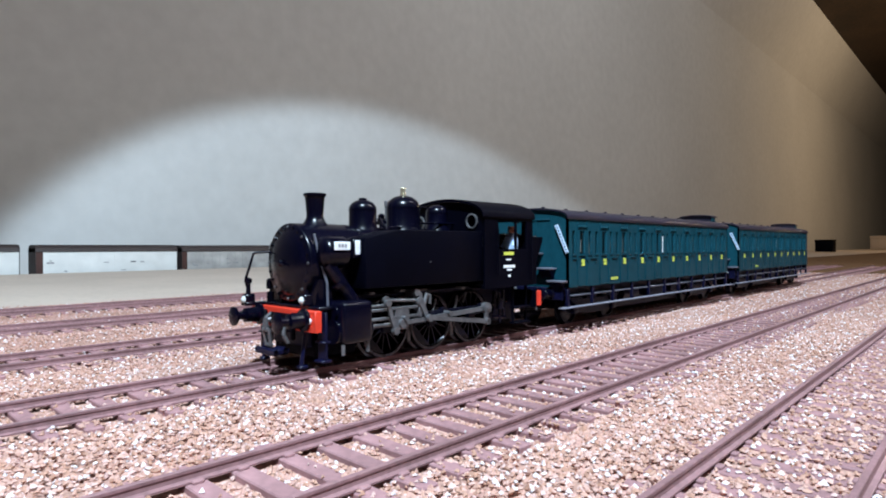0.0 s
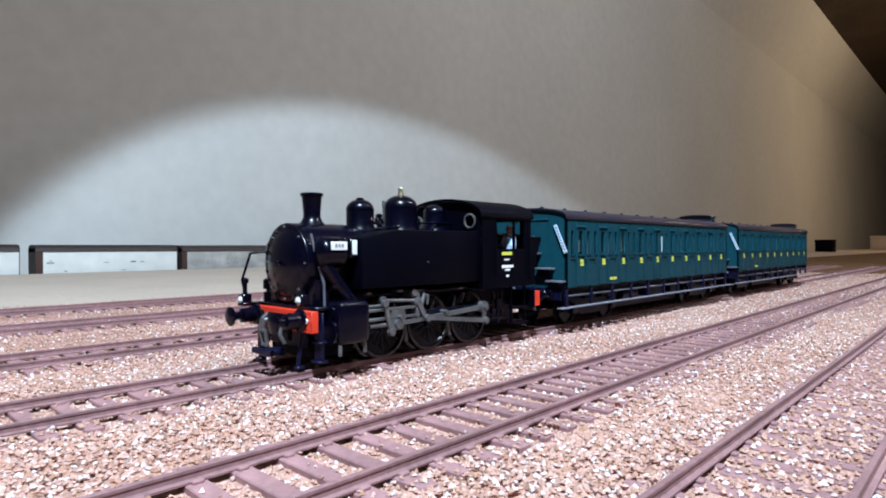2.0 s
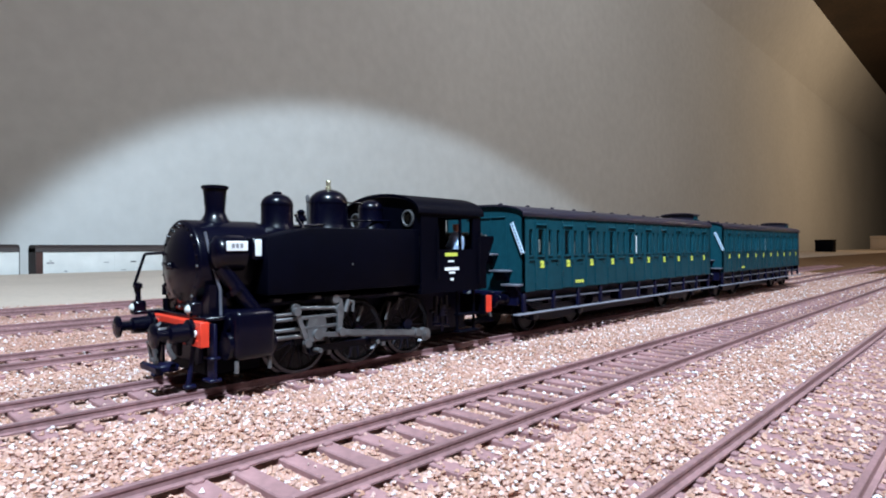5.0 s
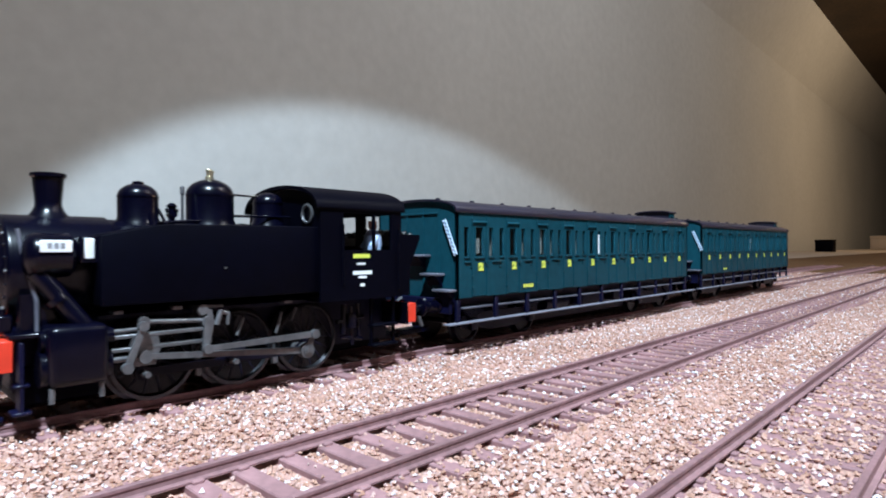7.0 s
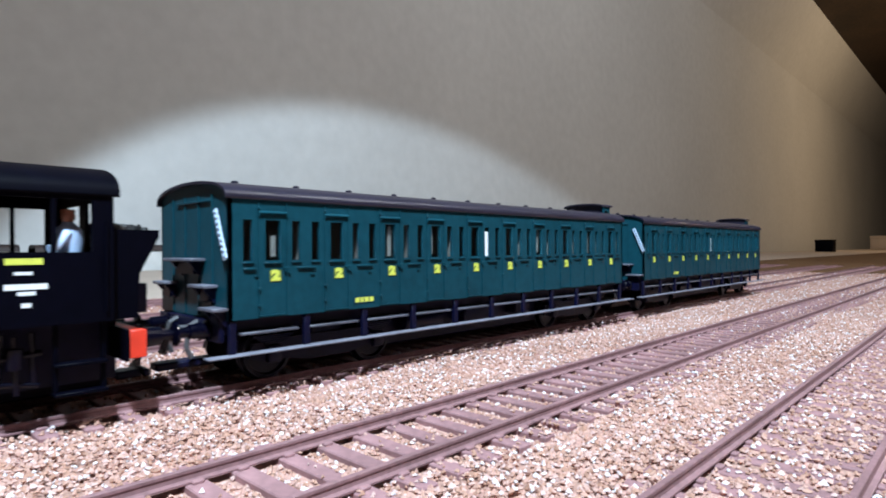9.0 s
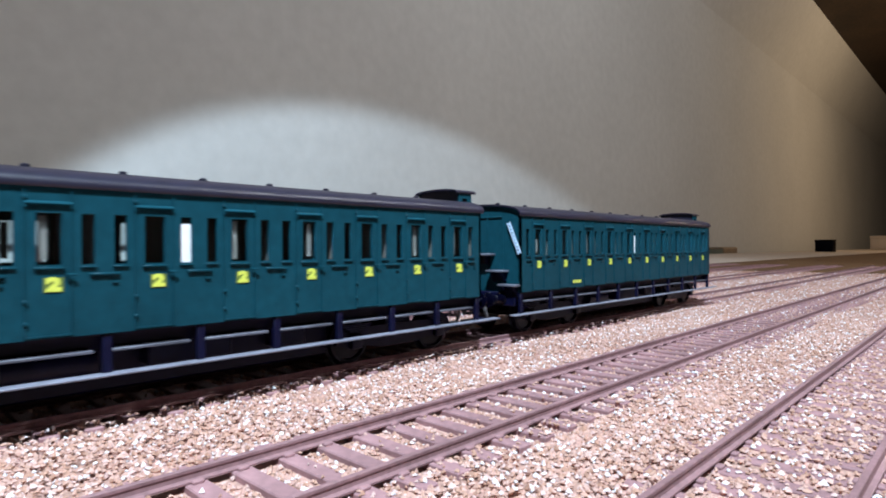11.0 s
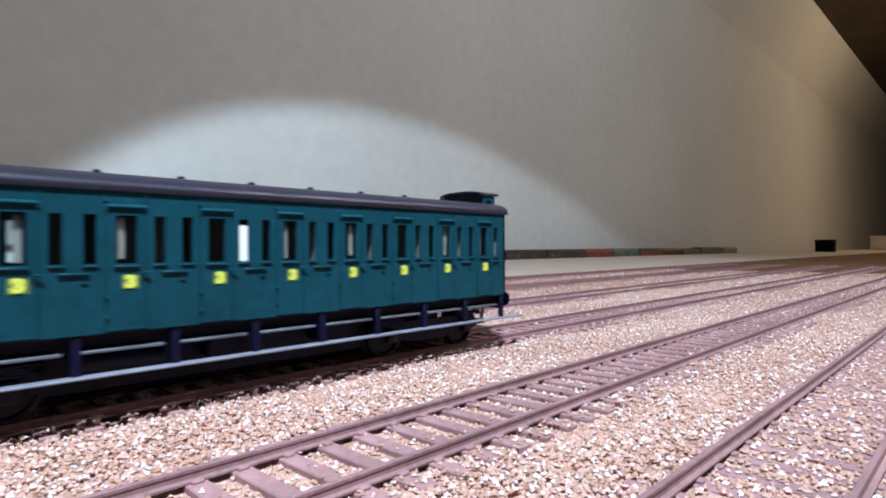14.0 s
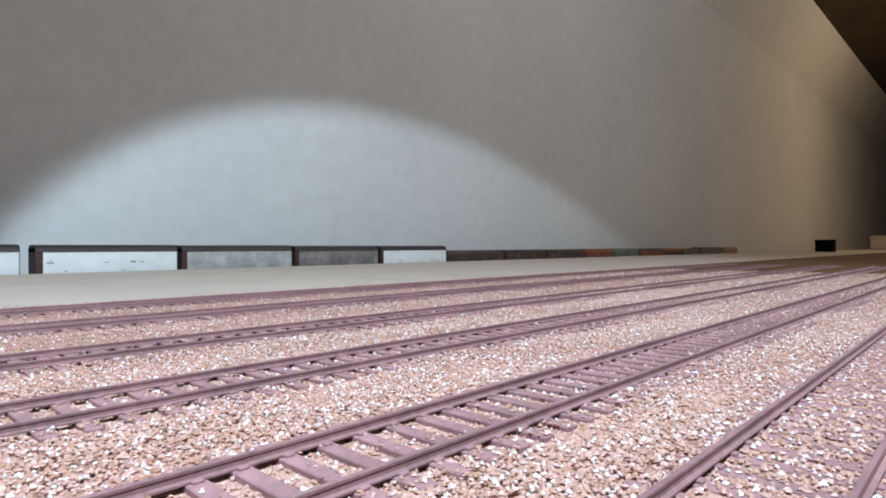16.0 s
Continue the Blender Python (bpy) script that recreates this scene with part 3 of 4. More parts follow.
        box(bm, 88.4, 91.2, min(s * 10, s * 13.5), max(s * 10, s * 13.5), 26.0, 30.6, 0.2)
        lug = part("lamp_bracket", bm, M_BLACK, tank)
        bm = mesh()
        box(bm, 88.9, 90.4, min(s * 13.5, s * 13.7), max(s * 13.5, s * 13.7), 26.8, 30.3, 0.08)
        part("plate", bm, M_WHITE, lug, "small white plate")
        part("rivet", rod(mesh(), (113, s * 15.0, 24.6), (113, s * 15.2, 24.6), 0.25, 8), M_STEEL, tank)
        for x in (92, 100, 110, 120, 130, 134):
            part("rivet", rod(mesh(), (x, s * 15.0, 18.9), (x, s * 15.12, 18.9), 0.22, 6), M_TANK, tank)
        for x, z in ((93.2, 17.2), (103.4, 17.3), (127, 16.8)):
            bm = mesh()
            box(bm, x, x + 1.8, min(s * 11, s * 13.6), max(s * 11, s * 13.6), z - 0.35, z + 0.35, 0.15)
            part("tank_bracket", bm, M_STEEL, tank)
    # cab: walls with openings on both sides, roof, window ring
    for s in (-1, 1):
        bm = mesh()
        side_with_holes(bm, 134.6, 158.8, min(s * 15.4, s * 16), max(s * 15.4, s * 16), 16.2, 37.6, [(140.9, 149.7), (150.4, 155.5)], 27.9, 36.6)
        cab_side = p("cab_side", bm, M_TANK, smooth=None)
        bm = mesh()
        yy = s * 16.0
        for x0, x1, z0, z1 in ((143.6, 148.6, 26.0, 27.0),):
            box(bm, x0, x1, min(yy, yy + s * 0.08), max(yy, yy + s * 0.08), z0, z1)
        part("print_bar", bm, M_YELLOW, cab_side, "yellow printed bar")
        for x0, x1, z0, z1 in ((144.8, 147.2, 24.4, 24.9), (143.5, 149.2, 22.1, 23.0), (145.2, 147.6, 21.2, 21.8), (145.7, 147.0, 19.3, 20.0)):
            bm = mesh()
            box(bm, x0, x1, min(yy, yy + s * 0.08), max(yy, yy + s * 0.08), z0, z1)
            part("print_bar", bm, M_WHITE, cab_side, "white printed bar")
        bm = mesh()
        rod(bm, (140.6, s * 16.4, 20), (140.6, s * 16.4, 34), 0.25, 8)
        rod(bm, (157.6, s * 16.4, 18), (157.6, s * 16.4, 33), 0.25, 8)
        part("grab_rail", bm, M_TANK, cab_side)
    bm = mesh()
    front = arch(15.4, 37.4, 42.4, 20, 0.9)
    prism(bm, [(-15.4, 31.5)] + front + [(15.4, 31.5)], 134.6, 135.2, "x")
    prism(bm, [(-15.4, 27.5), (-15.4, 16.4), (15.4, 16.4), (15.4, 27.5)], 158.2, 158.8, "x")
    box(bm, 158.2, 158.8, -15.4, -12, 27.5, 37)
    box(bm, 158.2, 158.8, 12, 15.4, 27.5, 37)
    box(bm, 158.2, 158.8, -2, 2, 27.5, 37)
    prism(bm, [(-15.4, 36.8)] + front + [(15.4, 36.8)], 158.2, 158.8, "x")
    box(bm, 135.2, 158.2, -15.4, 15.4, 16.2, 17.2)
    box(bm, 135.3, 140.5, -9.5, 9.5, 17.3, 32.0, 0.6)
    p("cab_wall", bm, M_TANK, smooth=30)
    bm = mesh()
    bent_roof(bm, 16.5, 37.6, 43.4, 133.4, 159.7, 0.8, 0.9)
    p("cab_roof", bm, M_TANK, "curved black cab roof")
    for s in (-1, 1):
        m = Matrix.Translation((134.6, s * 11.2, 36.3)) @ Matrix.Rotation(-math.pi / 2, 4, "Y")
        bm = mesh()
        turned(bm, [(2.0, 0), (2.3, 0.1), (2.3, 0.5), (1.9, 0.6), (1.75, 0.3), (1.75, 0)], 28, m)
        ring = p("window_ring", bm, M_STEEL, "round steel window ring")
        bm = mesh()
        turned(bm, [(0, 0.1), (1.75, 0.1), (1.75, 0.2), (0, 0.2)], 24, m)
        part("pane", bm, M_GLASS, ring)
    # coal bunker
    bm = mesh()
    for s in (-1, 1):
        prism(bm, [(158.8, 16.2), (163.2, 16.2), (163.2, 23.5), (166.8, 30.6), (166.8, 31.8), (158.8, 31.8)], s * 13.6, s * 14.4, "y")
    prism(bm, [(162.6, 16.2), (163.4, 16.2), (163.4, 23.5), (167.0, 30.6), (167.0, 31.8), (166.4, 31.8), (162.6, 23.8)], -13.6, 13.6, "y")
    bunker = p("coal_bunker", bm, M_TANK, "flared black coal bunker")
    bm = mesh()
    rng = random.Random(5)
    for _ in range(170):
        x, y = rng.uniform(159.4, 166.0), rng.uniform(-13, 13)
        m = Matrix.Translation((x, y, 31.2 + rng.uniform(-0.3, 0.7) + 0.8 * (1 - (y / 13) ** 2))) @ Euler((rng.random() * 3, rng.random() * 3, 0)).to_matrix().to_4x4() @ Matrix.Diagonal((rng.uniform(0.6, 1.1), rng.uniform(0.6, 1.0), rng.uniform(0.5, 0.8), 1))
        bmesh.ops.create_icosphere(bm, subdivisions=1, radius=1, matrix=m)
    box(bm, 159.5, 163.2, -13.5, 13.5, 29, 31.2)
    part("coal", bm, M_COAL, bunker, "heaped black coal", smooth=None)
    bm = mesh()
    box(bm, 164.9, 166.6, -9, -7.6, 16.5, 22, 0.2)
    box(bm, 164.9, 167.2, 6.5, 9.2, 16.5, 20.5, 0.3)
    rod(bm, (166.2, -4, 15), (166.6, -4, 24), 0.4, 8)
    p("rear_bracket", bm, M_FRAME)
    # steps under the cab, injector and pipes
    for s in (-1, 1):
        bm = mesh()
        for x in (150.6, 157.6):
            box(bm, x - 0.35, x + 0.35, s * 14.0 - 0.3, s * 14.0 + 0.3, 4.4, 16.2)
        for z in (4.6, 9.4):
            box(bm, 150.2, 158.0, s * 14.3 - 1.4, s * 14.3 + 1.4, z - 0.3, z + 0.3, 0.12)
        p("cab_step", bm, M_TANK)
        bm = mesh()
        for a, b, r in (((143.0, s * 12.6, 8.0), (143.4, s * 12.6, 15), 0.7), ((145.6, s * 12.8, 5.2), (145.2, s * 12.8, 14.5), 0.45), ((148, s * 12.4, 6.0), (147.6, s * 12.6, 15), 0.5),
                        ((141.2, s * 12.6, 11), (149, s * 12.6, 11.6), 0.55), ((142.5, s * 12.6, 7.2), (148.6, s * 12.6, 6.4), 0.45)):
            rod(bm, a, b, r, 10)
        turned(bm, [(0, 9.2), (1.2, 9.4), (1.2, 12.6), (0, 12.9)], 14, pose(145.3, s * 13.0, 0))
        p("injector", bm, M_BLACK, "black injector with pipes")
    # cylinders
    for s in (-1, 1):
        bm = mesh()
        y0, y1 = min(s * 9.5, s * 17.0), max(s * 9.5, s * 17.0)
        box(bm, 83.0, 91.8, y0, y1, 6.0, 16.0, 1.3, 3)
        cyl = p("cylinder", bm, M_BLACK, "squared black cylinder block")
        bm = mesh()
        for x0, x1, z, r in ((82.2, 83.1, 8.9, 2.9), (91.7, 92.6, 8.9, 2.6), (82.4, 83.1, 13.4, 1.7), (91.7, 93.2, 13.4, 1.3)):
            rod(bm, (x0, s * 13.2, z), (x1, s * 13.2, z), r, 24)
        part("cylinder_cover", bm, M_BLACK, cyl)
        bm = mesh()
        rod(bm, (83.6, s * 15.8, 6.0), (83.6, s * 15.8, 3.6), 0.45, 8)
        rod(bm, (90.8, s * 15.8, 6.0), (90.8, s * 15.8, 3.6), 0.45, 8)
        part("drain_cock", bm, M_STEEL, cyl)
        # slide bars and motion bracket
        bm = mesh()
        for z in (10.6, 12.9):
            box(bm, 92.4, 110.4, s * 13.4 - 0.75, s * 13.4 + 0.75, z - 0.35, z + 0.35, 0.12)
        box(bm, 109.4, 110.6, s * 13.4 - 0.9, s * 13.4 + 0.9, 10.0, 13.5, 0.15)
        box(bm, 108.8, 110.2, min(s * 6, s * 12.8), max(s * 6, s * 12.8), 9.5, 17)
        p("slide_bar", bm, M_STEEL, "pair of grey slide bars")
        # valve gear: link, radius rod, brackets
        bm = mesh()
        pts = [(110.2 + 0.8 * math.cos(a), 13.8 + 3.0 * math.sin(a)) for a in np.linspace(-1.2, 1.2, 9)]
        prism(bm, pts + [(x - 1.2, z) for x, z in pts[::-1]], s * 13.6 - 0.5, s * 13.6 + 0.5, "y")
        rod(bm, (109.7, s * 14.5, 14.2), (109.7, s * 12.4, 14.2), 1.1, 16)
        rod(bm, (111.6, s * 13.9, 13.4), (112.6, s * 13.9, 16.2), 0.55, 10)
        rod(bm, (112.4, s * 13.4, 16.0), (114.4, s * 13.4, 15.4), 0.45, 10)
        rod(bm, (114.3, s * 13.5, 15.5), (114.1, s * 13.5, 13.2), 0.35, 8)
        box(bm, 108.4, 113.4, s * 13.0 - 0.4, s * 13.0 + 0.4, 16.7, 17.4, 0.2)
        rod(bm, (108.9, s * 14.2, 16.6), (108.9, s * 12.8, 16.6), 1.0, 14)
        p("expansion_link", bm, M_STEEL, "grey curved expansion link")
        bm = mesh()
        rod(bm, (92.6, s * 13.6, 13.9), (98.4, s * 13.6, 14.0), 0.4, 10)
        rod(bm, (98.2, s * 13.6, 13.6), (98.2, s * 13.6, 15.6), 0.7, 10)
        rod(bm, (98.4, s * 13.6, 15.2), (109.4, s * 13.6, 14.5), 0.42, 10)
        rod(bm, (98.2, s * 14.4, 15.3), (98.2, s * 12.8, 15.3), 0.95, 12)
        p("radius_rod", bm, M_STEEL)
        bm = mesh()
        rod(bm, (118.5, s * 11.5, 14.0), (117.0, s * 11.5, 10.5), 0.35, 8)
        rod(bm, (127.4, s * 11.5, 14.5), (126.0, s * 11.5, 10.0), 0.35, 8)
        rod(bm, (131.0, s * 11.6, 15.2), (129.6, s * 11.6, 12.4), 0.35, 8)
        box(bm, 126.2, 127.6, s * 9.2 - 0.6, s * 9.2 + 0.6, 3.0, 9.0, 0.2)
        box(bm, 109.4, 110.6, s * 9.2 - 0.6, s * 9.2 + 0.6, 3.0, 9.0, 0.2)
        p("brake_gear", bm, M_STEEL)
    # wheels and rods
    wheels, rods = [], []
    for x in AXLES:
        wheels.append((wheel_pair("wheel_set", lo, WHEEL_R, x - LX, 9.2, 14, "dark spoked driving wheels with bright tyres", CRANK), x - LX))
    for s in (-1, 1):
        bm = mesh()
        y = s * 12.2
        for a, b in zip(AXLES, AXLES[1:]):
            prism(bm, [(a - AXLES[1], -0.75), (b - AXLES[1], -0.75), (b - AXLES[1], 0.75), (a - AXLES[1], 0.75)], y - 0.4, y + 0.4, "y")
        for a in AXLES:
            rod(bm, (a - AXLES[1], y - 0.6, 0), (a - AXLES[1], y + 0.6, 0), 1.35, 16)
            rod(bm, (a - AXLES[1], y - 0.9, 0), (a - AXLES[1], y + 0.9, 0), 0.6, 10)
        rods.append(("coupling", s, part("coupling_rod", bm, M_WHEEL, lo, "dark oily coupling rod")))
        bm = mesh()
        y = s * 14.0
        prism(bm, [(0, -0.5), (ROD, -0.65), (ROD, 0.65), (0, 0.5)], y - 0.45, y + 0.45, "y")
        rod(bm, (0, y - 0.9, 0), (0, y + 0.7, 0), 1.2, 14)
        rod(bm, (ROD, y - 0.9, 0), (ROD, y + 0.7, 0), 1.7, 16)
        rod(bm, (ROD, y - 0.9, 0), (ROD, y + 1.1, 0), 0.8, 12)
        rods.append(("main", s, part("connecting_rod", bm, M_STEEL, lo, "grey steel connecting rod")))
        bm = mesh()
        y = s * 13.4
        prism(bm, [(-2.6, 1.4), (-2.0, 4.0), (2.2, 4.0), (2.8, 1.4), (1.8, -1.6), (-1.8, -1.6)], y - 0.7, y + 0.35, "y")
        rod(bm, (-14, y, 0), (-1, y, 0), 0.55, 12)
        rod(bm, (0, y - 0.5, 0), (0, y + 1.6, 0), 0.7, 12)
        rods.append(("cross", s, part("crosshead", bm, M_STEEL, lo, "grey crosshead with piston rod")))
        bm = mesh()
        y = s * 15.3
        prism(bm, [(-0.5, 0), (0.5, 0), (0.55, -7.6), (-0.55, -7.6)], y - 0.3, y + 0.3, "y")
        rod(bm, (0, y - 0.6, 0), (0, y + 0.6, 0), 0.9, 12)
        rod(bm, (0, y - 0.6, -7.6), (0, y + 0.6, -7.6), 0.95, 12)
        rods.append(("lever", s, part("combination_lever", bm, M_STEEL, lo, "grey hanging combination lever")))
        bm = mesh()
        y = s * 15.4
        prism(bm, [(0, -0.5), (ECC, -0.65), (ECC, 0.65), (0, 0.5)], y - 0.3, y + 0.3, "y")
        rod(bm, (0, y - 0.6, 0), (0, y + 0.5, 0), 0.95, 14)
        rod(bm, (ECC, y - 0.6, 0), (ECC, y + 0.5, 0), 1.0, 14)
        rods.append(("eccentric", s, part("eccentric_rod", bm, M_STEEL, lo, "thin grey eccentric rod")))
        bm = mesh()
        prism(bm, [(-0.9, 0.5), (0.9, 0.5), (0.55, -LINK_R), (-0.55, -LINK_R)], s * 14.4 - 0.3, s * 14.4 + 0.3, "y")
        rod(bm, (0, s * 13.9, -LINK_R), (0, s * 15.9, -LINK_R), 0.5, 10)
        rods.append(("link", s, part("link_arm", bm, M_STEEL, lo)))
        # return crank, fast on the pin of the third axle
        a1 = 0.0 if s < 0 else 0.5 * math.pi
        a2 = a1 + radians(RETURN_A)
        u, v = Vector((CRANK * math.sin(a1), 0, CRANK * math.cos(a1))), Vector((RETURN_R * math.sin(a2), 0, RETURN_R * math.cos(a2)))
        side = (v - u).cross(Vector((0, 1, 0))).normalized() * 0.6
        bm = mesh()
        prism(bm, [(q.x, q.z) for q in (u + side * 1.3, v + side, v - side, u - side * 1.3)], s * 14.7 - 0.25, s * 14.7 + 0.25, "y")
        rod(bm, (u.x, s * 14.2, u.z), (u.x, s * 15.1, u.z), 1.0, 14)
        rod(bm, (v.x, s * 14.6, v.z), (v.x, s * 16.0, v.z), 0.5, 10)
        part("return_crank", bm, M_STEEL, wheels[2][0], "grey return crank")
    return lo, wheels, rods


def clear(name, colour, rough, transmission):
    m = bpy.data.materials.new(name)
    m.use_nodes = True
    b = m.node_tree.nodes["Principled BSDF"]
    b.inputs["Base Color"].default_value = (*colour, 1)
    b.inputs["Roughness"].default_value, b.inputs["Transmission Weight"].default_value = rough, transmission
    b.inputs["IOR"].default_value = 1.45
    return m


M_GLASS = clear("window_glazing", (0.80, 0.88, 0.90), 0.04, 1.0)
M_LENS = clear("lamp_lens", (0.95, 0.95, 0.92), 0.1, 0.35)
M_GREY = shade("grey_print", (0.25, 0.25, 0.27), 0.6, vary=0.05)


def driver_figure():
    """The small painted figure in the cab: one plain shape."""
    bm = mesh()
    turned(bm, [(0, 17.3), (2.1, 17.4), (2.2, 24), (2.0, 27.5), (2.35, 29.5), (2.2, 31.6), (1.1, 32.6), (0.8, 33.0), (0.8, 33.3)], 16, pose(0, 0, 0))
    for a, b in (((-0.5, -1.9, 31.2), (-2.6, -3.0, 28.6)), ((-2.6, -3.0, 28.6), (-3.4, -3.3, 28.4)), ((0.3, 1.9, 31.2), (-1.2, 2.8, 28.4))):
        rod(bm, a, b, 0.75, 10)
    bmesh.ops.create_uvsphere(bm, u_segments=14, v_segments=10, radius=1.1, matrix=Matrix.Translation((0, 0, 33.9)))
    bmesh.ops.create_cone(bm, cap_ends=True, segments=14, radius1=1.15, radius2=1.0, depth=0.6, matrix=Matrix.Translation((0, 0, 34.8)))
    ob = part("driver_figurine", bm, M_BLUE)
    ob.data.materials.append(M_SKIN)
    for f in ob.data.polygons:
        if f.center.z > 33.0 * K: f.material_index = 1
    return tagged(ob, "small painted figurine in a pale blue shirt", "figurine")


# ---- the coaches ----
PITCH_D, FIRST_D, LENGTH = 16.011, 10.2, 163.6


def digit(parent, text, x, y, z, s):
    cu = bpy.data.curves.new("class_number", "FONT")
    cu.body, cu.size, cu.align_x, cu.align_y, cu.extrude, cu.offset = text, 2.75 * K, "CENTER", "CENTER", 0.06 * K, 0.22 * K
    cu.resolution_u = 3
    ob = bpy.data.objects.new("class_number", cu)
    scene.collection.objects.link(ob)
    dg = bpy.context.evaluated_depsgraph_get()
    me = bpy.data.meshes.new_from_object(ob.evaluated_get(dg))
    bpy.data.objects.remove(ob)
    me.transform(Matrix.Diagonal((1.35, 1, 1, 1)))
    me.materials.append(M_YELLOW)
    out = new("class_number", me)
    out.parent = parent
    out.matrix_basis = pose(x * K, y * K, z * K, 90, 0, 0 if s < 0 else 180)
    return out


def coach(text):
    """A compartment coach; x runs from its front corner at 0 to LENGTH, away from the locomotive."""
    co = thing("passenger_coach", "dark green compartment coach with yellow number %s on every door" % text, "railway coach", "coaches of the train")
    doors = [FIRST_D + PITCH_D * i for i in range(10)]
    holes = []
    for d in doors:
        c = d - 0.6
        holes += [(c - 6.55, c - 4.55, "q"), (c - 1.75, c + 1.75, "d"), (c + 4.55, c + 6.55, "q")]
    W0, W1 = 25.9, 34.2
    for s in (-1, 1):
        bm = mesh()
        y0, y1 = min(s * 15.9, s * 16.7), max(s * 15.9, s * 16.7)
        side_with_holes(bm, 0, LENGTH, y0, y1, 14.2, 38.9, [(a, b) for a, b, _ in holes], W0, W1)
        side = part("side_wall", bm, M_GREEN, co, smooth=None)
        yo = s * 16.7

        def slab(x0, x1, z0, z1, d):
            return box(mesh(), x0, x1, min(yo, yo + s * d), max(yo, yo + s * d), z0, z1, min(0.1, d * 0.45))

        for i, d in enumerate(doors):
            c = d - 0.6
            # each door: a shallow raised leaf frame with hood, sill, hinges, handle
            bm = mesh()
            for x in (c - 3.35, c + 3.1):
                box(bm, x, x + 0.25, min(yo, yo + s * 0.22), max(yo, yo + s * 0.22), 14.6, 37.8)
            box(bm, c - 3.35, c + 3.35, min(yo, yo + s * 0.2), max(yo, yo + s * 0.2), 14.5, 14.75)
            box(bm, c - 2.1, c - 1.75, min(yo, yo + s * 0.2), max(yo, yo + s * 0.2), 25.6, 34.5)
            box(bm, c + 1.75, c + 2.1, min(yo, yo + s * 0.2), max(yo, yo + s * 0.2), 25.6, 34.5)
            leaf = part("door", bm, M_GREEN, co, smooth=None)
            bm = mesh()
            prof = [(0, 0), (s * 0.5, -0.05), (s * 0.5, 0.12), (s * 0.25, 0.4), (0, 0.5)]
            prism(bm, [(yo + u, 35.6 + v) for u, v in prof], c - 3.3, c + 3.3, "x")
            box(bm, c - 3.4, c - 3.0, min(yo, yo + s * 0.4), max(yo, yo + s * 0.4), 35.0, 35.7)
            box(bm, c + 3.0, c + 3.4, min(yo, yo + s * 0.4), max(yo, yo + s * 0.4), 35.0, 35.7)
            part("ventilator_hood", bm, M_GREEN, leaf)
            part("sill", slab(c - 2.1, c + 2.1, 25.2, 25.6, 0.45), M_GREEN, leaf)
            bm = mesh()
            rod(bm, (c + 2.4, yo, 24.3), (c + 2.4, yo + s * 0.7, 24.3), 0.2, 6)
            rod(bm, (c + 2.4, yo + s * 0.7, 24.3), (c + 3.6, yo + s * 0.7, 24.3), 0.2, 6)
            part("door_handle", bm, M_GREEN, leaf)
            bm = mesh()
            for z in (16.8, 20.2, 36.6):
                box(bm, c - 3.5, c - 2.9, min(yo, yo + s * 0.45), max(yo, yo + s * 0.45), z - 0.3, z + 0.3, 0.1)
            part("hinge", bm, M_GREEN, leaf)
            part("number_plate", box(mesh(), d - 1.35, d + 1.35, min(yo, yo + s * 0.07), max(yo, yo + s * 0.07), 21.5, 23.9), M_LIME, leaf, "yellow-green number plate", smooth=None)
            digit(leaf, text, d, yo + s * 0.1, 22.7, s)
            # glazing
            bm = mesh()
            box(bm, c - 1.75, c + 1.75, min(s * 16.1, s * 16.25), max(s * 16.1, s * 16.25), W0, W1)
            g = part("pane", bm, M_GLASS, leaf, smooth=None)
            g.visible_shadow = False
            # lowered blind or inner frame in some doors
            if (i * 7 + (3 if text == "3" else 0)) % 3 != 1:
                bm = mesh()
                lo = W0 + (0.8, 1.4, 0.4)[i % 3]
                box(bm, c + (-1.2 if i % 2 else 0.2), c + (0.0 if i % 2 else 1.3), min(s * 15.2, s * 15.5), max(s * 15.2, s * 15.5), lo, W1 - (3.2 if i == 0 else 0.4))
                part("blind", bm, M_SEAT, leaf)
            for e in (-1, 1):
                q = c + e * 5.55
                # one quarter pane on the near side is plain white
                whitened = (s < 0 and i == 4 and e > 0)
                bm = mesh()
                box(bm, q - 1.0, q + 1.0, min(s * 16.1, s * 16.25), max(s * 16.1, s * 16.25), W0, W1 - (1.2 if whitened else 0))
                pane = part("pane", bm, M_WHITE_PANE if whitened else M_GLASS, co, "plain white window pane" if whitened else "", smooth=None)
                if not whitened: pane.visible_shadow = False
                part("sill", box(mesh(), q - 1.25, q + 1.25, min(yo, yo + s * 0.35), max(yo, yo + s * 0.35), 25.35, 25.65, 0.08), M_GREEN, co)
        # grab rails under the paired lights
        for i in range(11):
            x = (doors[i] if i < 10 else doors[9] + PITCH_D) - 0.6 - PITCH_D / 2
            x = max(4.4, min(LENGTH - 4.4, x))
            w = 2.3 if 0 < i < 10 else 1.4
            bm = mesh()
            box(bm, x - w, x + w, min(yo, yo + s * 0.45), max(yo, yo + s * 0.45), 24.05, 24.5, 0.1)
            part("grab_rail", bm, M_GREEN, co)
            bm = mesh()
            box(bm, x - 0.4 + 1.4, x + 1.6 + 0.4, min(yo, yo + s * 0.3), max(yo, yo + s * 0.3), 22.7, 23.0)
            part("door_stop", bm, M_GREEN, co)
        # yellow plate with an unreadable line
        plate = part("plate", box(mesh(), 30.4, 36.6, min(yo, yo + s * 0.1), max(yo, yo + s * 0.1), 15.4, 17.1), M_GREEN, co, "small green plate with yellow print")
        bm = mesh()
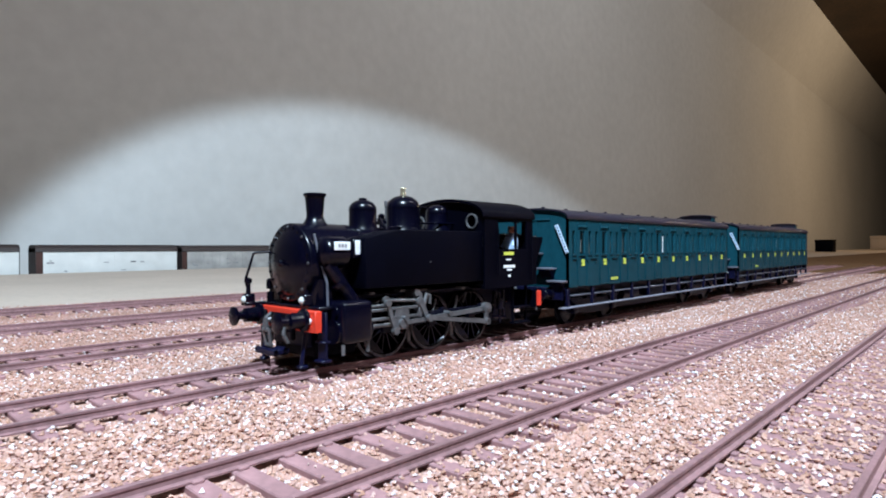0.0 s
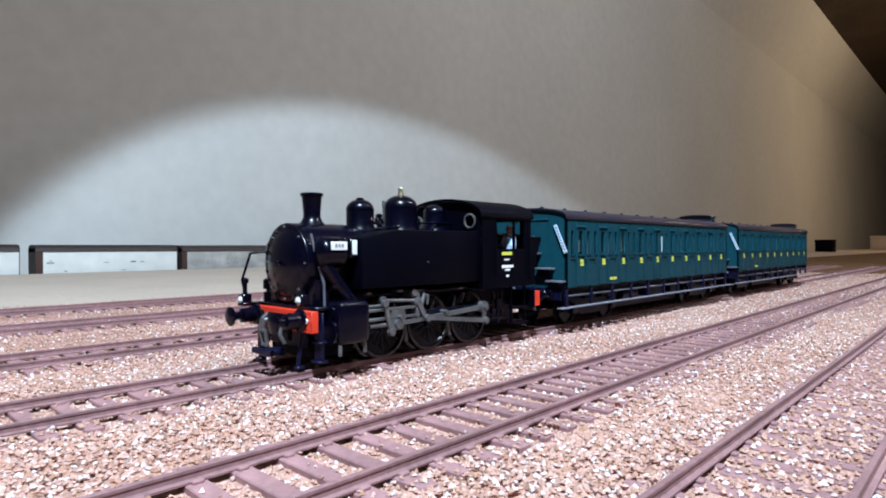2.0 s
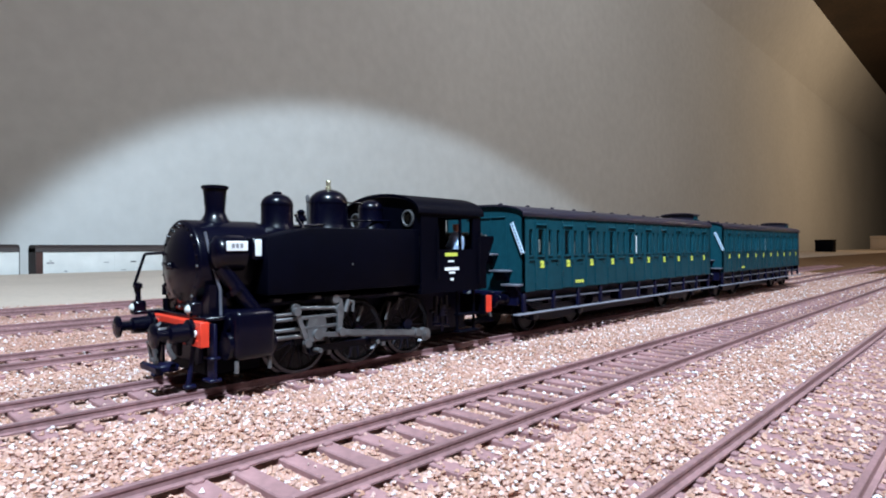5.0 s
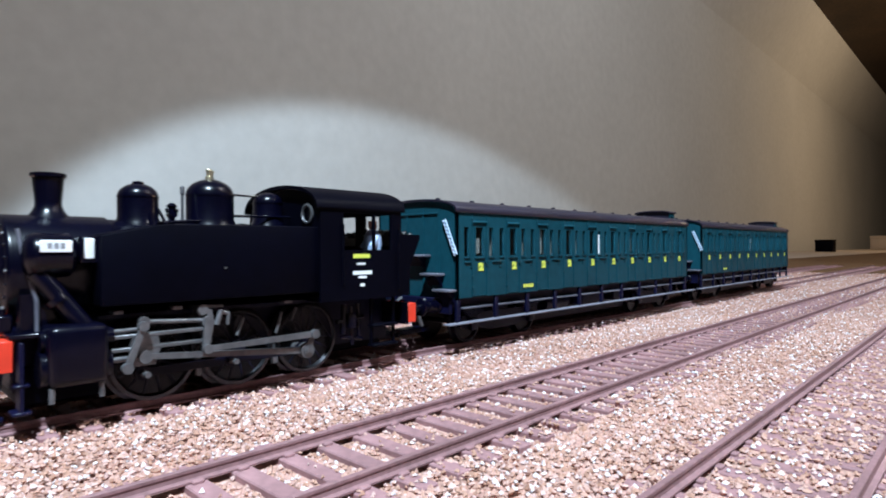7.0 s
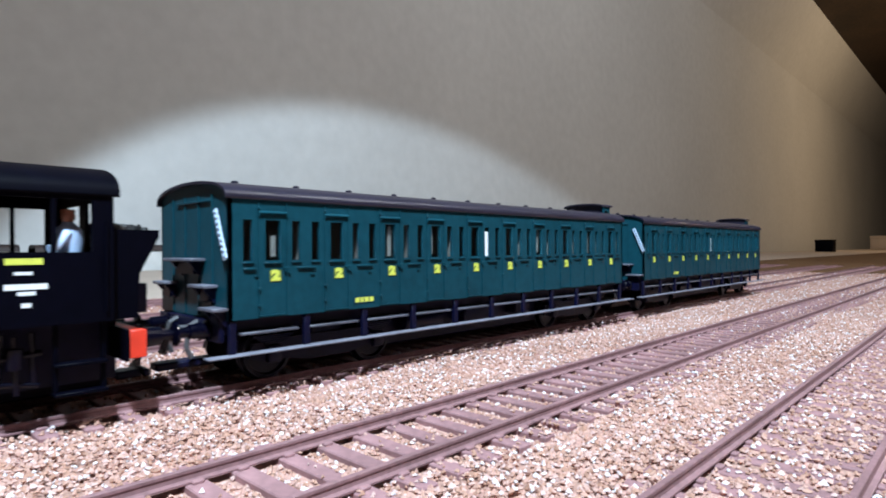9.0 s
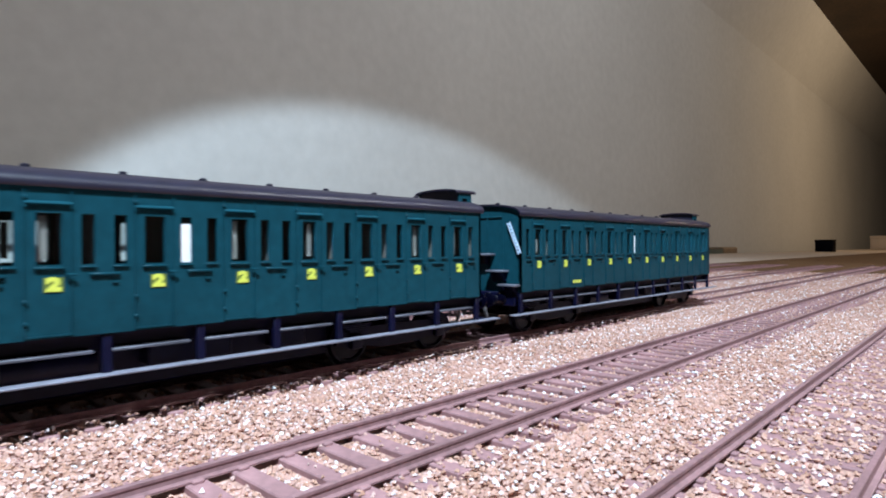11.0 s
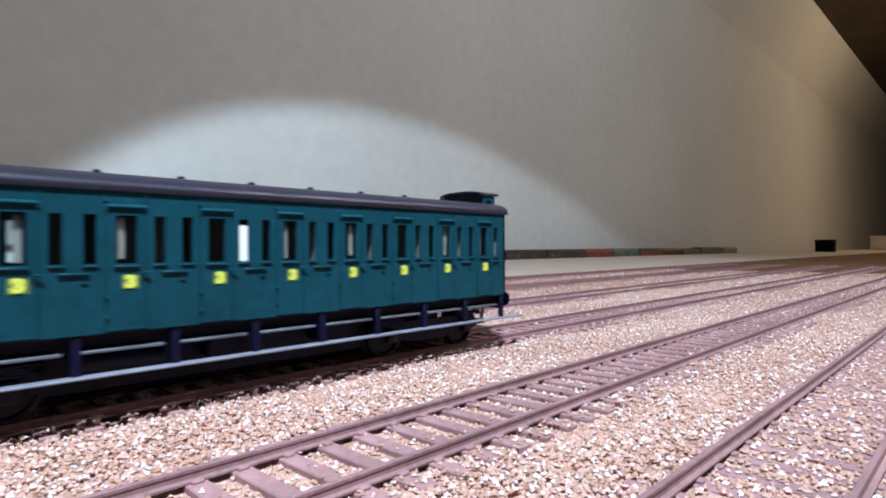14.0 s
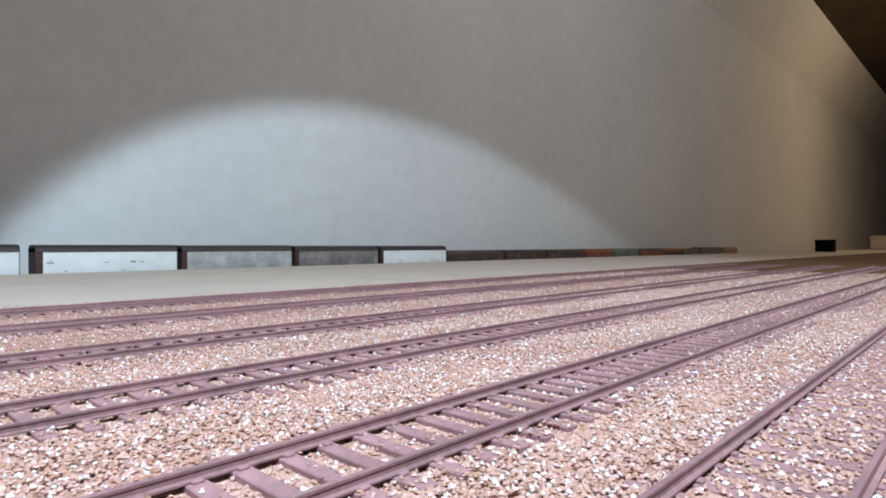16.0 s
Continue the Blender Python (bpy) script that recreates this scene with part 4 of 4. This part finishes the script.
        for x0, x1 in ((30.8, 32.0), (32.3, 33.2), (33.5, 34.7), (35.0, 36.2)):
            box(bm, x0, x1, min(yo + s * 0.1, yo + s * 0.14), max(yo + s * 0.1, yo + s * 0.14), 15.7, 16.8)
        part("print_bar", bm, M_YELLOW, plate, "yellow printed bars")
        # solebar, upper step, long footboard on its hangers
        part("solebar", box(mesh(), 0.5, LENGTH - 0.5, min(s * 12.2, s * 13.4), max(s * 12.2, s * 13.4), 11.2, 14.2, 0.15), M_FRAME, co)
        for a in range(10):
            x = 1.5 + PITCH_D * a
            part("upper_step", box(mesh(), x + 1.2, x + PITCH_D - 1.6, min(s * 13.4, s * 16.6), max(s * 13.4, s * 16.6), 11.0, 11.5, 0.1), M_STEP, co)
        part("footboard", box(mesh(), -4.6, LENGTH + 7.2, min(s * 15.6, s * 18.2), max(s * 15.6, s * 18.2), 7.1, 7.5, 0.1), M_EDGE, co, "long pale grey footboard")
        for x in [1.0] + [2.0 + PITCH_D * (j + 1) for j in range(9)] + [LENGTH - 1.2]:
            part("hanger", box(mesh(), x - 0.75, x + 0.75, min(s * 15.4, s * 16.4), max(s * 15.4, s * 16.4), 7.4, 14.1, 0.12), M_FRAME, co)
    # floor, partitions, benches
    part("coach_floor", box(mesh(), 0.9, LENGTH - 0.9, -15.8, 15.8, 13.6, 14.6), M_FRAME, co)
    for i in range(11):
        x = min(max(doors[0] - 0.6 - PITCH_D / 2 + PITCH_D * i, 2.2), LENGTH - 2.2)
        bm = mesh()
        box(bm, x - 0.35, x + 0.35, -15.6, 15.6, 14.6, 38.0)
        if 0 < i < 10:
            for e in (-1, 1):
                box(bm, x + e * 2.0 - 1.7, x + e * 2.0 + 1.7, -14.8, 14.8, 14.6, 20.2, 0.4)
        part("partition", bm, M_SEAT, co, "tan seat partition")
    # ends
    for x, w in ((0.4, -1), (LENGTH - 0.4, 1)):
        bm = mesh()
        line = arch(16.7, 38.5, 42.0, 20, 0.75)
        prism(bm, [(-16.7, 14.2)] + line + [(16.7, 14.2)], x - 0.4, x + 0.4, "x")
        end = part("end_wall", bm, M_GREEN, co, smooth=30)
        xo = x + w * 0.4
        for y in (-9.8, -3.4, 3.4, 9.8):
            part("ridge", box(mesh(), min(xo, xo + w * 0.25), max(xo, xo + w * 0.25), y - 0.2, y + 0.2, 14.6, 39.5), M_GREEN, end)
        part("top_rail", box(mesh(), min(xo, xo + w * 0.4), max(xo, xo + w * 0.4), -9.5, 7.0, 38.0, 38.5, 0.1), M_GREEN, end)
        if w < 0:
            # climbing steps and the pale slanting ladder rail
            for y, z, hw in ((0.6, 26.1, 7.2), (10.6, 20.9, 3.2), (-8.6, 20.8, 3.6), (-13.2, 16.4, 3.4)):
                bm = mesh()
                box(bm, xo - 3.2, xo, y - hw, y + hw, z - 0.35, z + 0.35, 0.15)
                step = part("end_step", bm, M_STEP, end, "grey-green end step")
                bm = mesh()
                for e in (-1, 1):
                    prism(bm, [(xo - 2.6, z - 0.4), (xo, z - 0.4), (xo, z - 3.6)], y + e * hw * 0.6 - 0.4, y + e * hw * 0.6 + 0.4, "y")
                box(bm, xo - 1.4, xo, y - hw * 0.6, y + hw * 0.6, z - 3.0, z - 0.4)
                part("bracket", bm, M_FRAME, step)
            bm = mesh()
            dirv = Vector((0, -4.4, -9.9)).normalized()
            top = Vector((xo - 0.7, -12.5, 36.2))
            side_v = Vector((0, 0.62, -0.28))
            for e in (-0.7, 0.7):
                rod(bm, top + side_v * e, top + side_v * e + dirv * 10.8, 0.22, 8)
            for j in range(9):
                c = top + dirv * (0.6 + 1.2 * j)
                rod(bm, c - side_v * 0.7, c + side_v * 0.7, 0.34, 8)
            part("ladder", bm, M_PALE, end, "pale blue-white slanting ladder")
        beam = part("headstock", box(mesh(), min(xo, xo + w * 1.2), max(xo, xo + w * 1.2), -15, 15, 9.8, 14.1, 0.2), M_FRAME, co)
        buffer_pair(co, xo + w * 1.0, w)
        bm = mesh()
        box(bm, min(xo, xo + w * 5), max(xo, xo + w * 5), -0.8, 0.8, 10.8, 12.2, 0.3)
        for s in (-1, 1):
            rod(bm, (xo + w * 5, s * 1.1, 11.4), (xo + w * 6.2, s * 1.1, 7.0), 0.45, 8)
        rod(bm, (xo + w * 6.2, -1.2, 7.0), (xo + w * 6.2, 1.2, 7.0), 0.5, 8)
        part("coupling_hook", bm, M_STEEL, co, "dull steel coupling hook")
        bm = mesh()
        box(bm, min(xo - w * 4, xo + w * 8.2), max(xo - w * 4, xo + w * 8.2), -2, 2, 3.4, 5.0, 0.4)
        part("coupler", bm, M_FRAME, co)
        for s in (-1, 1):
            bm = mesh()
            for a, b in (((xo + w, s * 5, 13.4), (xo + w * 3.0, s * 5, 12.4)), ((xo + w * 3.0, s * 5, 12.4), (xo + w * 3.4, s * 5, 8.0)), ((xo + w * 3.4, s * 5, 8.0), (xo + w * 2.4, s * 5, 6.0))):
                rod(bm, a, b, 0.55, 8)
            part("hose", bm, M_STEEL, co, "grey heating hose")
    # roof with its vents
    bm = mesh()
    bent_roof(bm, 17.3, 38.6, 42.6, -0.9, LENGTH + 0.9, 0.6, 0.75)
    roof = part("roof", bm, M_ROOF, co, "low curved dark grey roof")
    for d in doors:
        bm = mesh()
        turned(bm, [(0.55, 42.4), (0.55, 43.1), (0.8, 43.2), (0.8, 43.6), (0.4, 43.8), (0, 43.8)], 14, pose(d - 0.5, 0, 0))
        part("roof_vent", bm, M_ROOF, roof)
    # brakeman's hut at the far end
    E = LENGTH
    bm = mesh()
    side_with_holes(bm, E - 0.2, E + 5.4, -8.5, -8.0, 25.0, 44.9, [(E + 1.3, E + 3.6)], 38.6, 43.2)
    side_with_holes(bm, E - 0.2, E + 5.4, 8.0, 8.5, 25.0, 44.9, [(E + 1.3, E + 3.6)], 38.6, 43.2)
    top = arch(8.0, 44.9, 45.9, 12, 0.8)
    prism(bm, [(-8.0, 25.0)] + top + [(8.0, 25.0)], E + 4.9, E + 5.4, "x")
    box(bm, E + 0.3, E + 4.9, -8.0, 8.0, 24.6, 25.1)
    hut = part("brakeman_hut", bm, M_GREEN, co, "narrow green brakeman's hut above the roof", smooth=None)
    bm = mesh()
    bent_roof(bm, 9.0, 45.0, 46.3, E - 1.7, E + 6.9, 0.5, 0.8)
    part("hut_roof", bm, M_ROOF, hut)
    bm = mesh()
    prism(bm, [(-8.0, 25.0)] + top + [(8.0, 25.0)], E - 0.2, E + 0.3, "x")
    part("hut_front", bm, M_ROOF, hut, "dark grey hut front above the roof")
    bm = mesh()
    box(bm, E + 1.3, E + 3.6, -8.3, -8.2, 38.6, 43.2)
    part("pane", bm, M_GLASS, hut).visible_shadow = False
    for y in (-6.0, 6.0):
        part("hut_step", box(mesh(), E + 1.0, E + 5.2, y - 2.2, y + 2.2, 19.7, 20.3, 0.12), M_EDGE, hut)
        part("hut_step", box(mesh(), E + 1.4, E + 5.6, y - 2.2, y + 2.2, 15.2, 15.8, 0.12), M_EDGE, hut)
        part("hut_rail", rod(mesh(), (E + 5.2, y * 1.3, 12.5), (E + 5.2, y * 1.3, 25), 0.35, 8), M_FRAME, hut)
    # bogies
    sets = []
    for cx in (27.0, LENGTH - 27.0):
        bm = mesh()
        for s in (-1, 1):
            prism(bm, [(cx - 20, 5.0), (cx - 17, 4.2), (cx - 11, 4.2), (cx - 6, 3.2), (cx + 6, 3.2), (cx + 11, 4.2), (cx + 17, 4.2), (cx + 20, 5.0), (cx + 19, 8.2), (cx + 8, 8.8), (cx - 8, 8.8), (cx - 19, 8.2)], s * 10.6 - 0.6, s * 10.6 + 0.6, "y")
        box(bm, cx - 4, cx + 4, -10.5, 10.5, 5, 13.6)
        bogie = part("bogie", bm, M_FRAME, co, "dark four-wheel bogie")
        for ax in (cx - 14.5, cx + 14.5):
            for s in (-1, 1):
                part("axle_box", box(mesh(), ax - 1.6, ax + 1.6, min(s * 11, s * 12.6), max(s * 11, s * 12.6), 3.8, 7.6, 0.4, 2), M_FRAME, bogie)
                bm = mesh()
                for j in range(4):
                    box(bm, ax - 4.6 + j * 0.8, ax + 4.6 - j * 0.8, min(s * 11.3, s * 12.3), max(s * 11.3, s * 12.3), 9.4 - j * 0.5, 9.8 - j * 0.5)
                part("leaf_spring", bm, M_FRAME, bogie)
            sets.append((wheel_pair("wheel_set", co, 5.75, ax, 8.3, 0, "small dark wheels on an axle"), ax))
    bm = mesh()
    for s in (-1, 1):
        rod(bm, (52, s * 9, 8.6), (66, s * 9, 8.6), 2.6, 18)
        rod(bm, (46, s * 6, 11), (120, s * 6, 6.5), 0.6, 8)
        box(bm, 74, 90, s * 9.5 - 3, s * 9.5 + 3, 6.8, 11.2, 0.4)
        box(bm, 100, 108, s * 9 - 2.5, s * 9 + 2.5, 7.0, 11.2, 0.4)
    part("underframe_box", bm, M_FRAME, co)
    # dark block added between the bogies in place of the shade under the coach
    part("underfloor_shade_block", box(mesh(), 47, LENGTH - 47, -7.5, 7.5, 2.6, 13.5, 0.5), M_FRAME, co)
    return co, sets


M_WHITE_PANE = shade("plain_white_pane", (0.92, 0.93, 0.95), 0.35, vary=0.02)
M_LIME = shade("yellow_green_print", (0.13, 0.18, 0.035), 0.5, vary=0.05)
M_PALE = shade("pale_blue_white_paint", (0.50, 0.64, 0.82), 0.45, vary=0.05)


# ---- wagons on the low line along the wall ----
M_MAROON = shade("maroon_wagon_paint", (0.055, 0.018, 0.014), 0.6, vary=0.12, grain=80, spread=25)


def wagon(x, length, colour, roof_z, kind_label, roof_mat, ribs, seed):
    """A bogie-less goods wagon standing on the shelf, its near side at y 735."""
    body_mat = colour
    wg = thing("goods_wagon", kind_label, "goods wagon", "wagons along the wall", pose(x * K, 735 * K, -14 * K))
    top = roof_z + 14
    eave = top - 8.0
    bm = mesh()
    box(bm, 9 if ribs else 3, length - 3, 0.4, 32.6, 12.5, eave + 0.5)
    body = part("body", bm, body_mat, wg, smooth=None)
    part("end_panel", box(mesh(), 3, 9, 0.3, 32.7, 12.5, eave + 0.5), M_MAROON, wg, "dark maroon end panel")
    rng = random.Random(seed)
    for i in range(ribs + 1):
        xx = 9.4 + (length - 12.8) * i / ribs
        part("rib", box(mesh(), xx - 0.35, xx + 0.35, -0.1, 0.45, 12.6, eave), body_mat, body)
    for _ in range(9):
        u, v = rng.uniform(12, length - 16), rng.choice((19, 22, 24, 28, 30))
        if v > eave - 3: v = eave - 5
        w = rng.uniform(1.5, 6)
        part("print_bar", box(mesh(), u, u + w, 0.25, 0.39, v, v + rng.uniform(0.8, 1.8)), M_GREY, body)
    bm = mesh()
    line = [(-0.4, eave)] + [(0.6, eave + 4.6), (3.0, eave + 6.6), (8, top - 0.4), (16.5, top), (25, top - 0.4), (30, eave + 6.6), (32.4, eave + 4.6)] + [(33.4, eave)]
    prism(bm, line, 2.2, length - 2.2, "x")
    part("roof", bm, roof_mat, wg)
    for x0, w in ((3, -1), (length - 3, 1)):
        part("end_wall", box(mesh(), min(x0, x0 + w * 0.8), max(x0, x0 + w * 0.8), 0.2, 32.8, 12.5, eave + 4), roof_mat, wg)
        for y in (6.5, 26.5):
            part("buffer", rod(mesh(), (x0, y, 12), (x0 + w * 2.9, y, 12), 1.9, 14), M_FRAME, wg)
    part("underframe", box(mesh(), 3, length - 3, 4, 29, 9.5, 12.5), M_FRAME, wg)
    for ax in (length * 0.2, length * 0.8):
        bm = mesh()
        rod(bm, (ax, 8.0, 5.4), (ax, 10.4, 5.4), 5.4, 24)
        rod(bm, (ax, 22.6, 5.4), (ax, 25.0, 5.4), 5.4, 24)
        rod(bm, (ax, 8, 5.4), (ax, 25, 5.4), 0.8, 8)
        part("wheel_set", bm, M_WHEEL, wg)
        part("axle_guard", box(mesh(), ax - 3, ax + 3, 5.6, 6.6, 3.5, 9.6, 0.3), M_FRAME, wg)
    return wg


def wagons():
    white = shade("white_wagon_paint", (0.72, 0.73, 0.72), 0.5, vary=0.05, grain=60, spread=12)
    pale = shade("dirty_grey_wagon_paint", (0.42, 0.41, 0.40), 0.6, vary=0.15, grain=60, spread=25)
    taupe = shade("taupe_wagon_paint", (0.22, 0.20, 0.19), 0.6, vary=0.2, grain=80, spread=25)
    dark = shade("dark_brown_roof", (0.030, 0.018, 0.018), 0.6, vary=0.1)
    brown = shade("brown_wagon_paint", (0.060, 0.040, 0.032), 0.6, vary=0.2, grain=80, spread=25)
    rust = shade("rust_red_wagon_paint", (0.19, 0.045, 0.025), 0.6, vary=0.15, grain=80, spread=25)
    green = shade("grey_green_wagon_paint", (0.10, 0.125, 0.105), 0.6, vary=0.15, grain=80, spread=25)
    tan = shade("tan_wagon_paint", (0.26, 0.17, 0.10), 0.6, vary=0.1)
    rows = ((-22, 157, white, 35, "white sliding-wall goods wagon with dark roof", dark, 2), (144, 151, white, 34.6, "white sliding-wall goods wagon with dark roof", dark, 2),
            (296, 160, pale, 34, "pale grey ribbed goods wagon with dark roof", dark, 14), (457, 159, taupe, 33.4, "weathered taupe ribbed goods wagon", dark, 16),
            (617, 161, white, 33.2, "white ribbed goods wagon with dark roof", dark, 18), (779, 170, brown, 24.5, "low dark brown goods wagon", brown, 10),
            (950, 153, brown, 24.5, "low dark brown goods wagon", dark, 8), (1104, 164, brown, 24.5, "low dark brown goods wagon", dark, 10),
            (1269, 142, rust, 25, "low rust-red goods wagon", rust, 8), (1412, 155, green, 25.5, "low grey-green goods wagon", green, 8),
            (1568, 155, rust, 25, "low rust-red goods wagon", dark, 8), (1724, 152, brown, 24.5, "low dark brown goods wagon", rust, 8),
            (1877, 151, green, 23.5, "low grey-green goods wagon", brown, 8), (2029, 222, green, 27, "long grey-green goods wagon", brown, 8), (2252, 158, tan, 27, "low tan goods wagon", tan, 6))
    for i, (x, ln, col, z, label, roof, ribs) in enumerate(rows):
        wagon(x, ln, col, z, label, roof, ribs, i)
    for y in (744, 760.5):
        bm = mesh()
        prism(bm, [(u * 0.9 + y, v - 14.0) for u, v in rail_profile()], -400, 2600, "x")
        tagged(part("rail_strip", bm, M_RAIL, smooth=None), "rust-painted rail on the low shelf", "rail", kind="structure")


def far_things():
    # black box and a pale carton at the far end of the board
    bm = mesh()
    box(bm, 3216, 3290, 566, 638, 0.3, 58, 3, 2)
    box(bm, 3214, 3292, 564, 640, 50, 59, 2)
    tagged(part("black_box", bm, M_TANK), "plain black box standing on the beige sheet", "box")
    bm = mesh()
    box(bm, 5300, 5600, 395, 700, 3.6, 100, 4, 2)
    box(bm, 5297, 5603, 392, 703, 84, 102, 3)
    tagged(part("pale_carton", bm, M_SHEET), "pale closed carton at the far end", "carton")


wagons()
far_things()
tracks()
ballast()
LOCO, LOCO_WHEELS, LOCO_RODS = locomotive()
DRIVER = driver_figure()
COACH_A, SETS_A = coach("2")
COACH_B, SETS_B = coach("3")

# ---- how the train runs: seconds and millimetres along the track ----
RUN = ((0, 0), (1.6, 0), (2.0, -0.90), (2.5, -3.41), (3.0, -6.95), (3.5, -11.12), (4.0, -15.51), (6.3, -42.09), (6.5, -45.6), (7.0, -57.2), (7.5, -70.9),
       (8.0, -87.6), (8.5, -105.7), (9.0, -123.3), (9.2, -130.75), (11.3, -225.5), (11.5, -237.0), (12.0, -265.0), (12.5, -293.2), (13.0, -320.8),
       (13.5, -349.5), (14.0, -382.2), (14.5, -418.8), (15.0, -460.0), (15.5, -500.4), (16.0, -541.0))


def run(t):
    """Smooth monotone travel through RUN."""
    tt, ss = [a for a, _ in RUN], [b for _, b in RUN]
    d = [(ss[i + 1] - ss[i]) / (tt[i + 1] - tt[i]) for i in range(len(tt) - 1)]
    m = [d[0]] + [0 if d[i - 1] * d[i] <= 0 else 2 * d[i - 1] * d[i] / (d[i - 1] + d[i]) for i in range(1, len(d))] + [d[-1]]
    i = max(k for k in range(len(d)) if tt[k] <= t or k == 0)
    h = tt[i + 1] - tt[i]
    u = (t - tt[i]) / h
    return ((1 + 2 * u) * (1 - u) ** 2 * ss[i] + u * (1 - u) ** 2 * h * m[i] + u * u * (3 - 2 * u) * ss[i + 1] + u * u * (u - 1) * h * m[i + 1])


def spin(s):
    """Degrees that the driving wheels stand at; they slip a little on the rails."""
    at, turn = (-77.3, -45.6, -15.5, 0.0), (-668.0, -382.0, -142.0, 46.0)
    return float(np.interp(s, at, turn)) if s > at[0] else turn[0] + (s - at[0]) * 9.2


def motions():
    ticks = [i / 15 for i in range(241)]
    travel = [run(t) for t in ticks]
    for ob, x, y in ((LOCO, LX - 2.5, 0.0), (COACH_A, 176.4, 0.0), (COACH_B, 359.36, 0.0), (DRIVER, 150.6, -11.6)):
        walk(ob, [(t, pose((x + s) * K, (TRAIN_Y + y) * K, 0)) for t, s in zip(ticks, travel)])
    for ob, x in LOCO_WHEELS:
        walk(ob, [(t, pose(x * K, 0, WHEEL_R * K, 0, spin(s), 0)) for t, s in zip(ticks, travel)])
    for ob, x in SETS_A + SETS_B:
        walk(ob, [(t, pose(x * K, 0, 5.75 * K, 0, math.degrees(s / 5.75), 0)) for t, s in zip(ticks, travel)])
    for what, side, ob in LOCO_RODS:
        rows = []
        for t, s in zip(ticks, travel):
            a = radians(spin(s)) + (0 if side < 0 else math.pi / 2)
            px, pz = CRANK * math.sin(a), WHEEL_R + CRANK * math.cos(a)
            drop = pz - 9.0
            cross = AXLES[2] - LX + px - math.sqrt(ROD ** 2 - drop ** 2)
            b = a + radians(RETURN_A)
            gx, gz = AXLES[2] + RETURN_R * math.sin(b), WHEEL_R + RETURN_R * math.cos(b)
            # the foot of the link: where its circle meets the eccentric rod's
            dx, dz = LINK[0] - gx, LINK[1] - gz
            dist = math.hypot(dx, dz)
            along = (ECC ** 2 - LINK_R ** 2 + dist ** 2) / (2 * dist)
            off = math.sqrt(max(0.0, ECC ** 2 - along ** 2))
            fx, fz = gx + (along * dx + off * dz) / dist, gz + (along * dz - off * dx) / dist
            if fz > LINK[1]: fx, fz = gx + (along * dx - off * dz) / dist, gz + (along * dz + off * dx) / dist
            if what == "eccentric": rows.append((t, pose((fx - LX) * K, 0, fz * K, 0, -math.degrees(math.atan2(gz - fz, gx - fx)), 0)))
            elif what == "link": rows.append((t, pose((LINK[0] - LX) * K, 0, LINK[1] * K, 0, math.degrees(math.atan2(LINK[0] - fx, LINK[1] - fz)), 0)))
            elif what == "coupling": rows.append((t, pose((AXLES[1] - LX + px) * K, 0, pz * K)))
            elif what == "main": rows.append((t, pose(cross * K, 0, 9.0 * K, 0, -math.degrees(math.asin(drop / ROD)), 0)))
            elif what == "cross": rows.append((t, pose(cross * K, 0, 9.0 * K)))
            else: rows.append((t, pose((97.6 - LX) * K, 0, 14.6 * K, 0, -math.degrees(math.asin(max(-0.6, min(0.6, (cross - 100.9 + LX) / 7.6)))), 0)))
        walk(ob, rows)


motions()
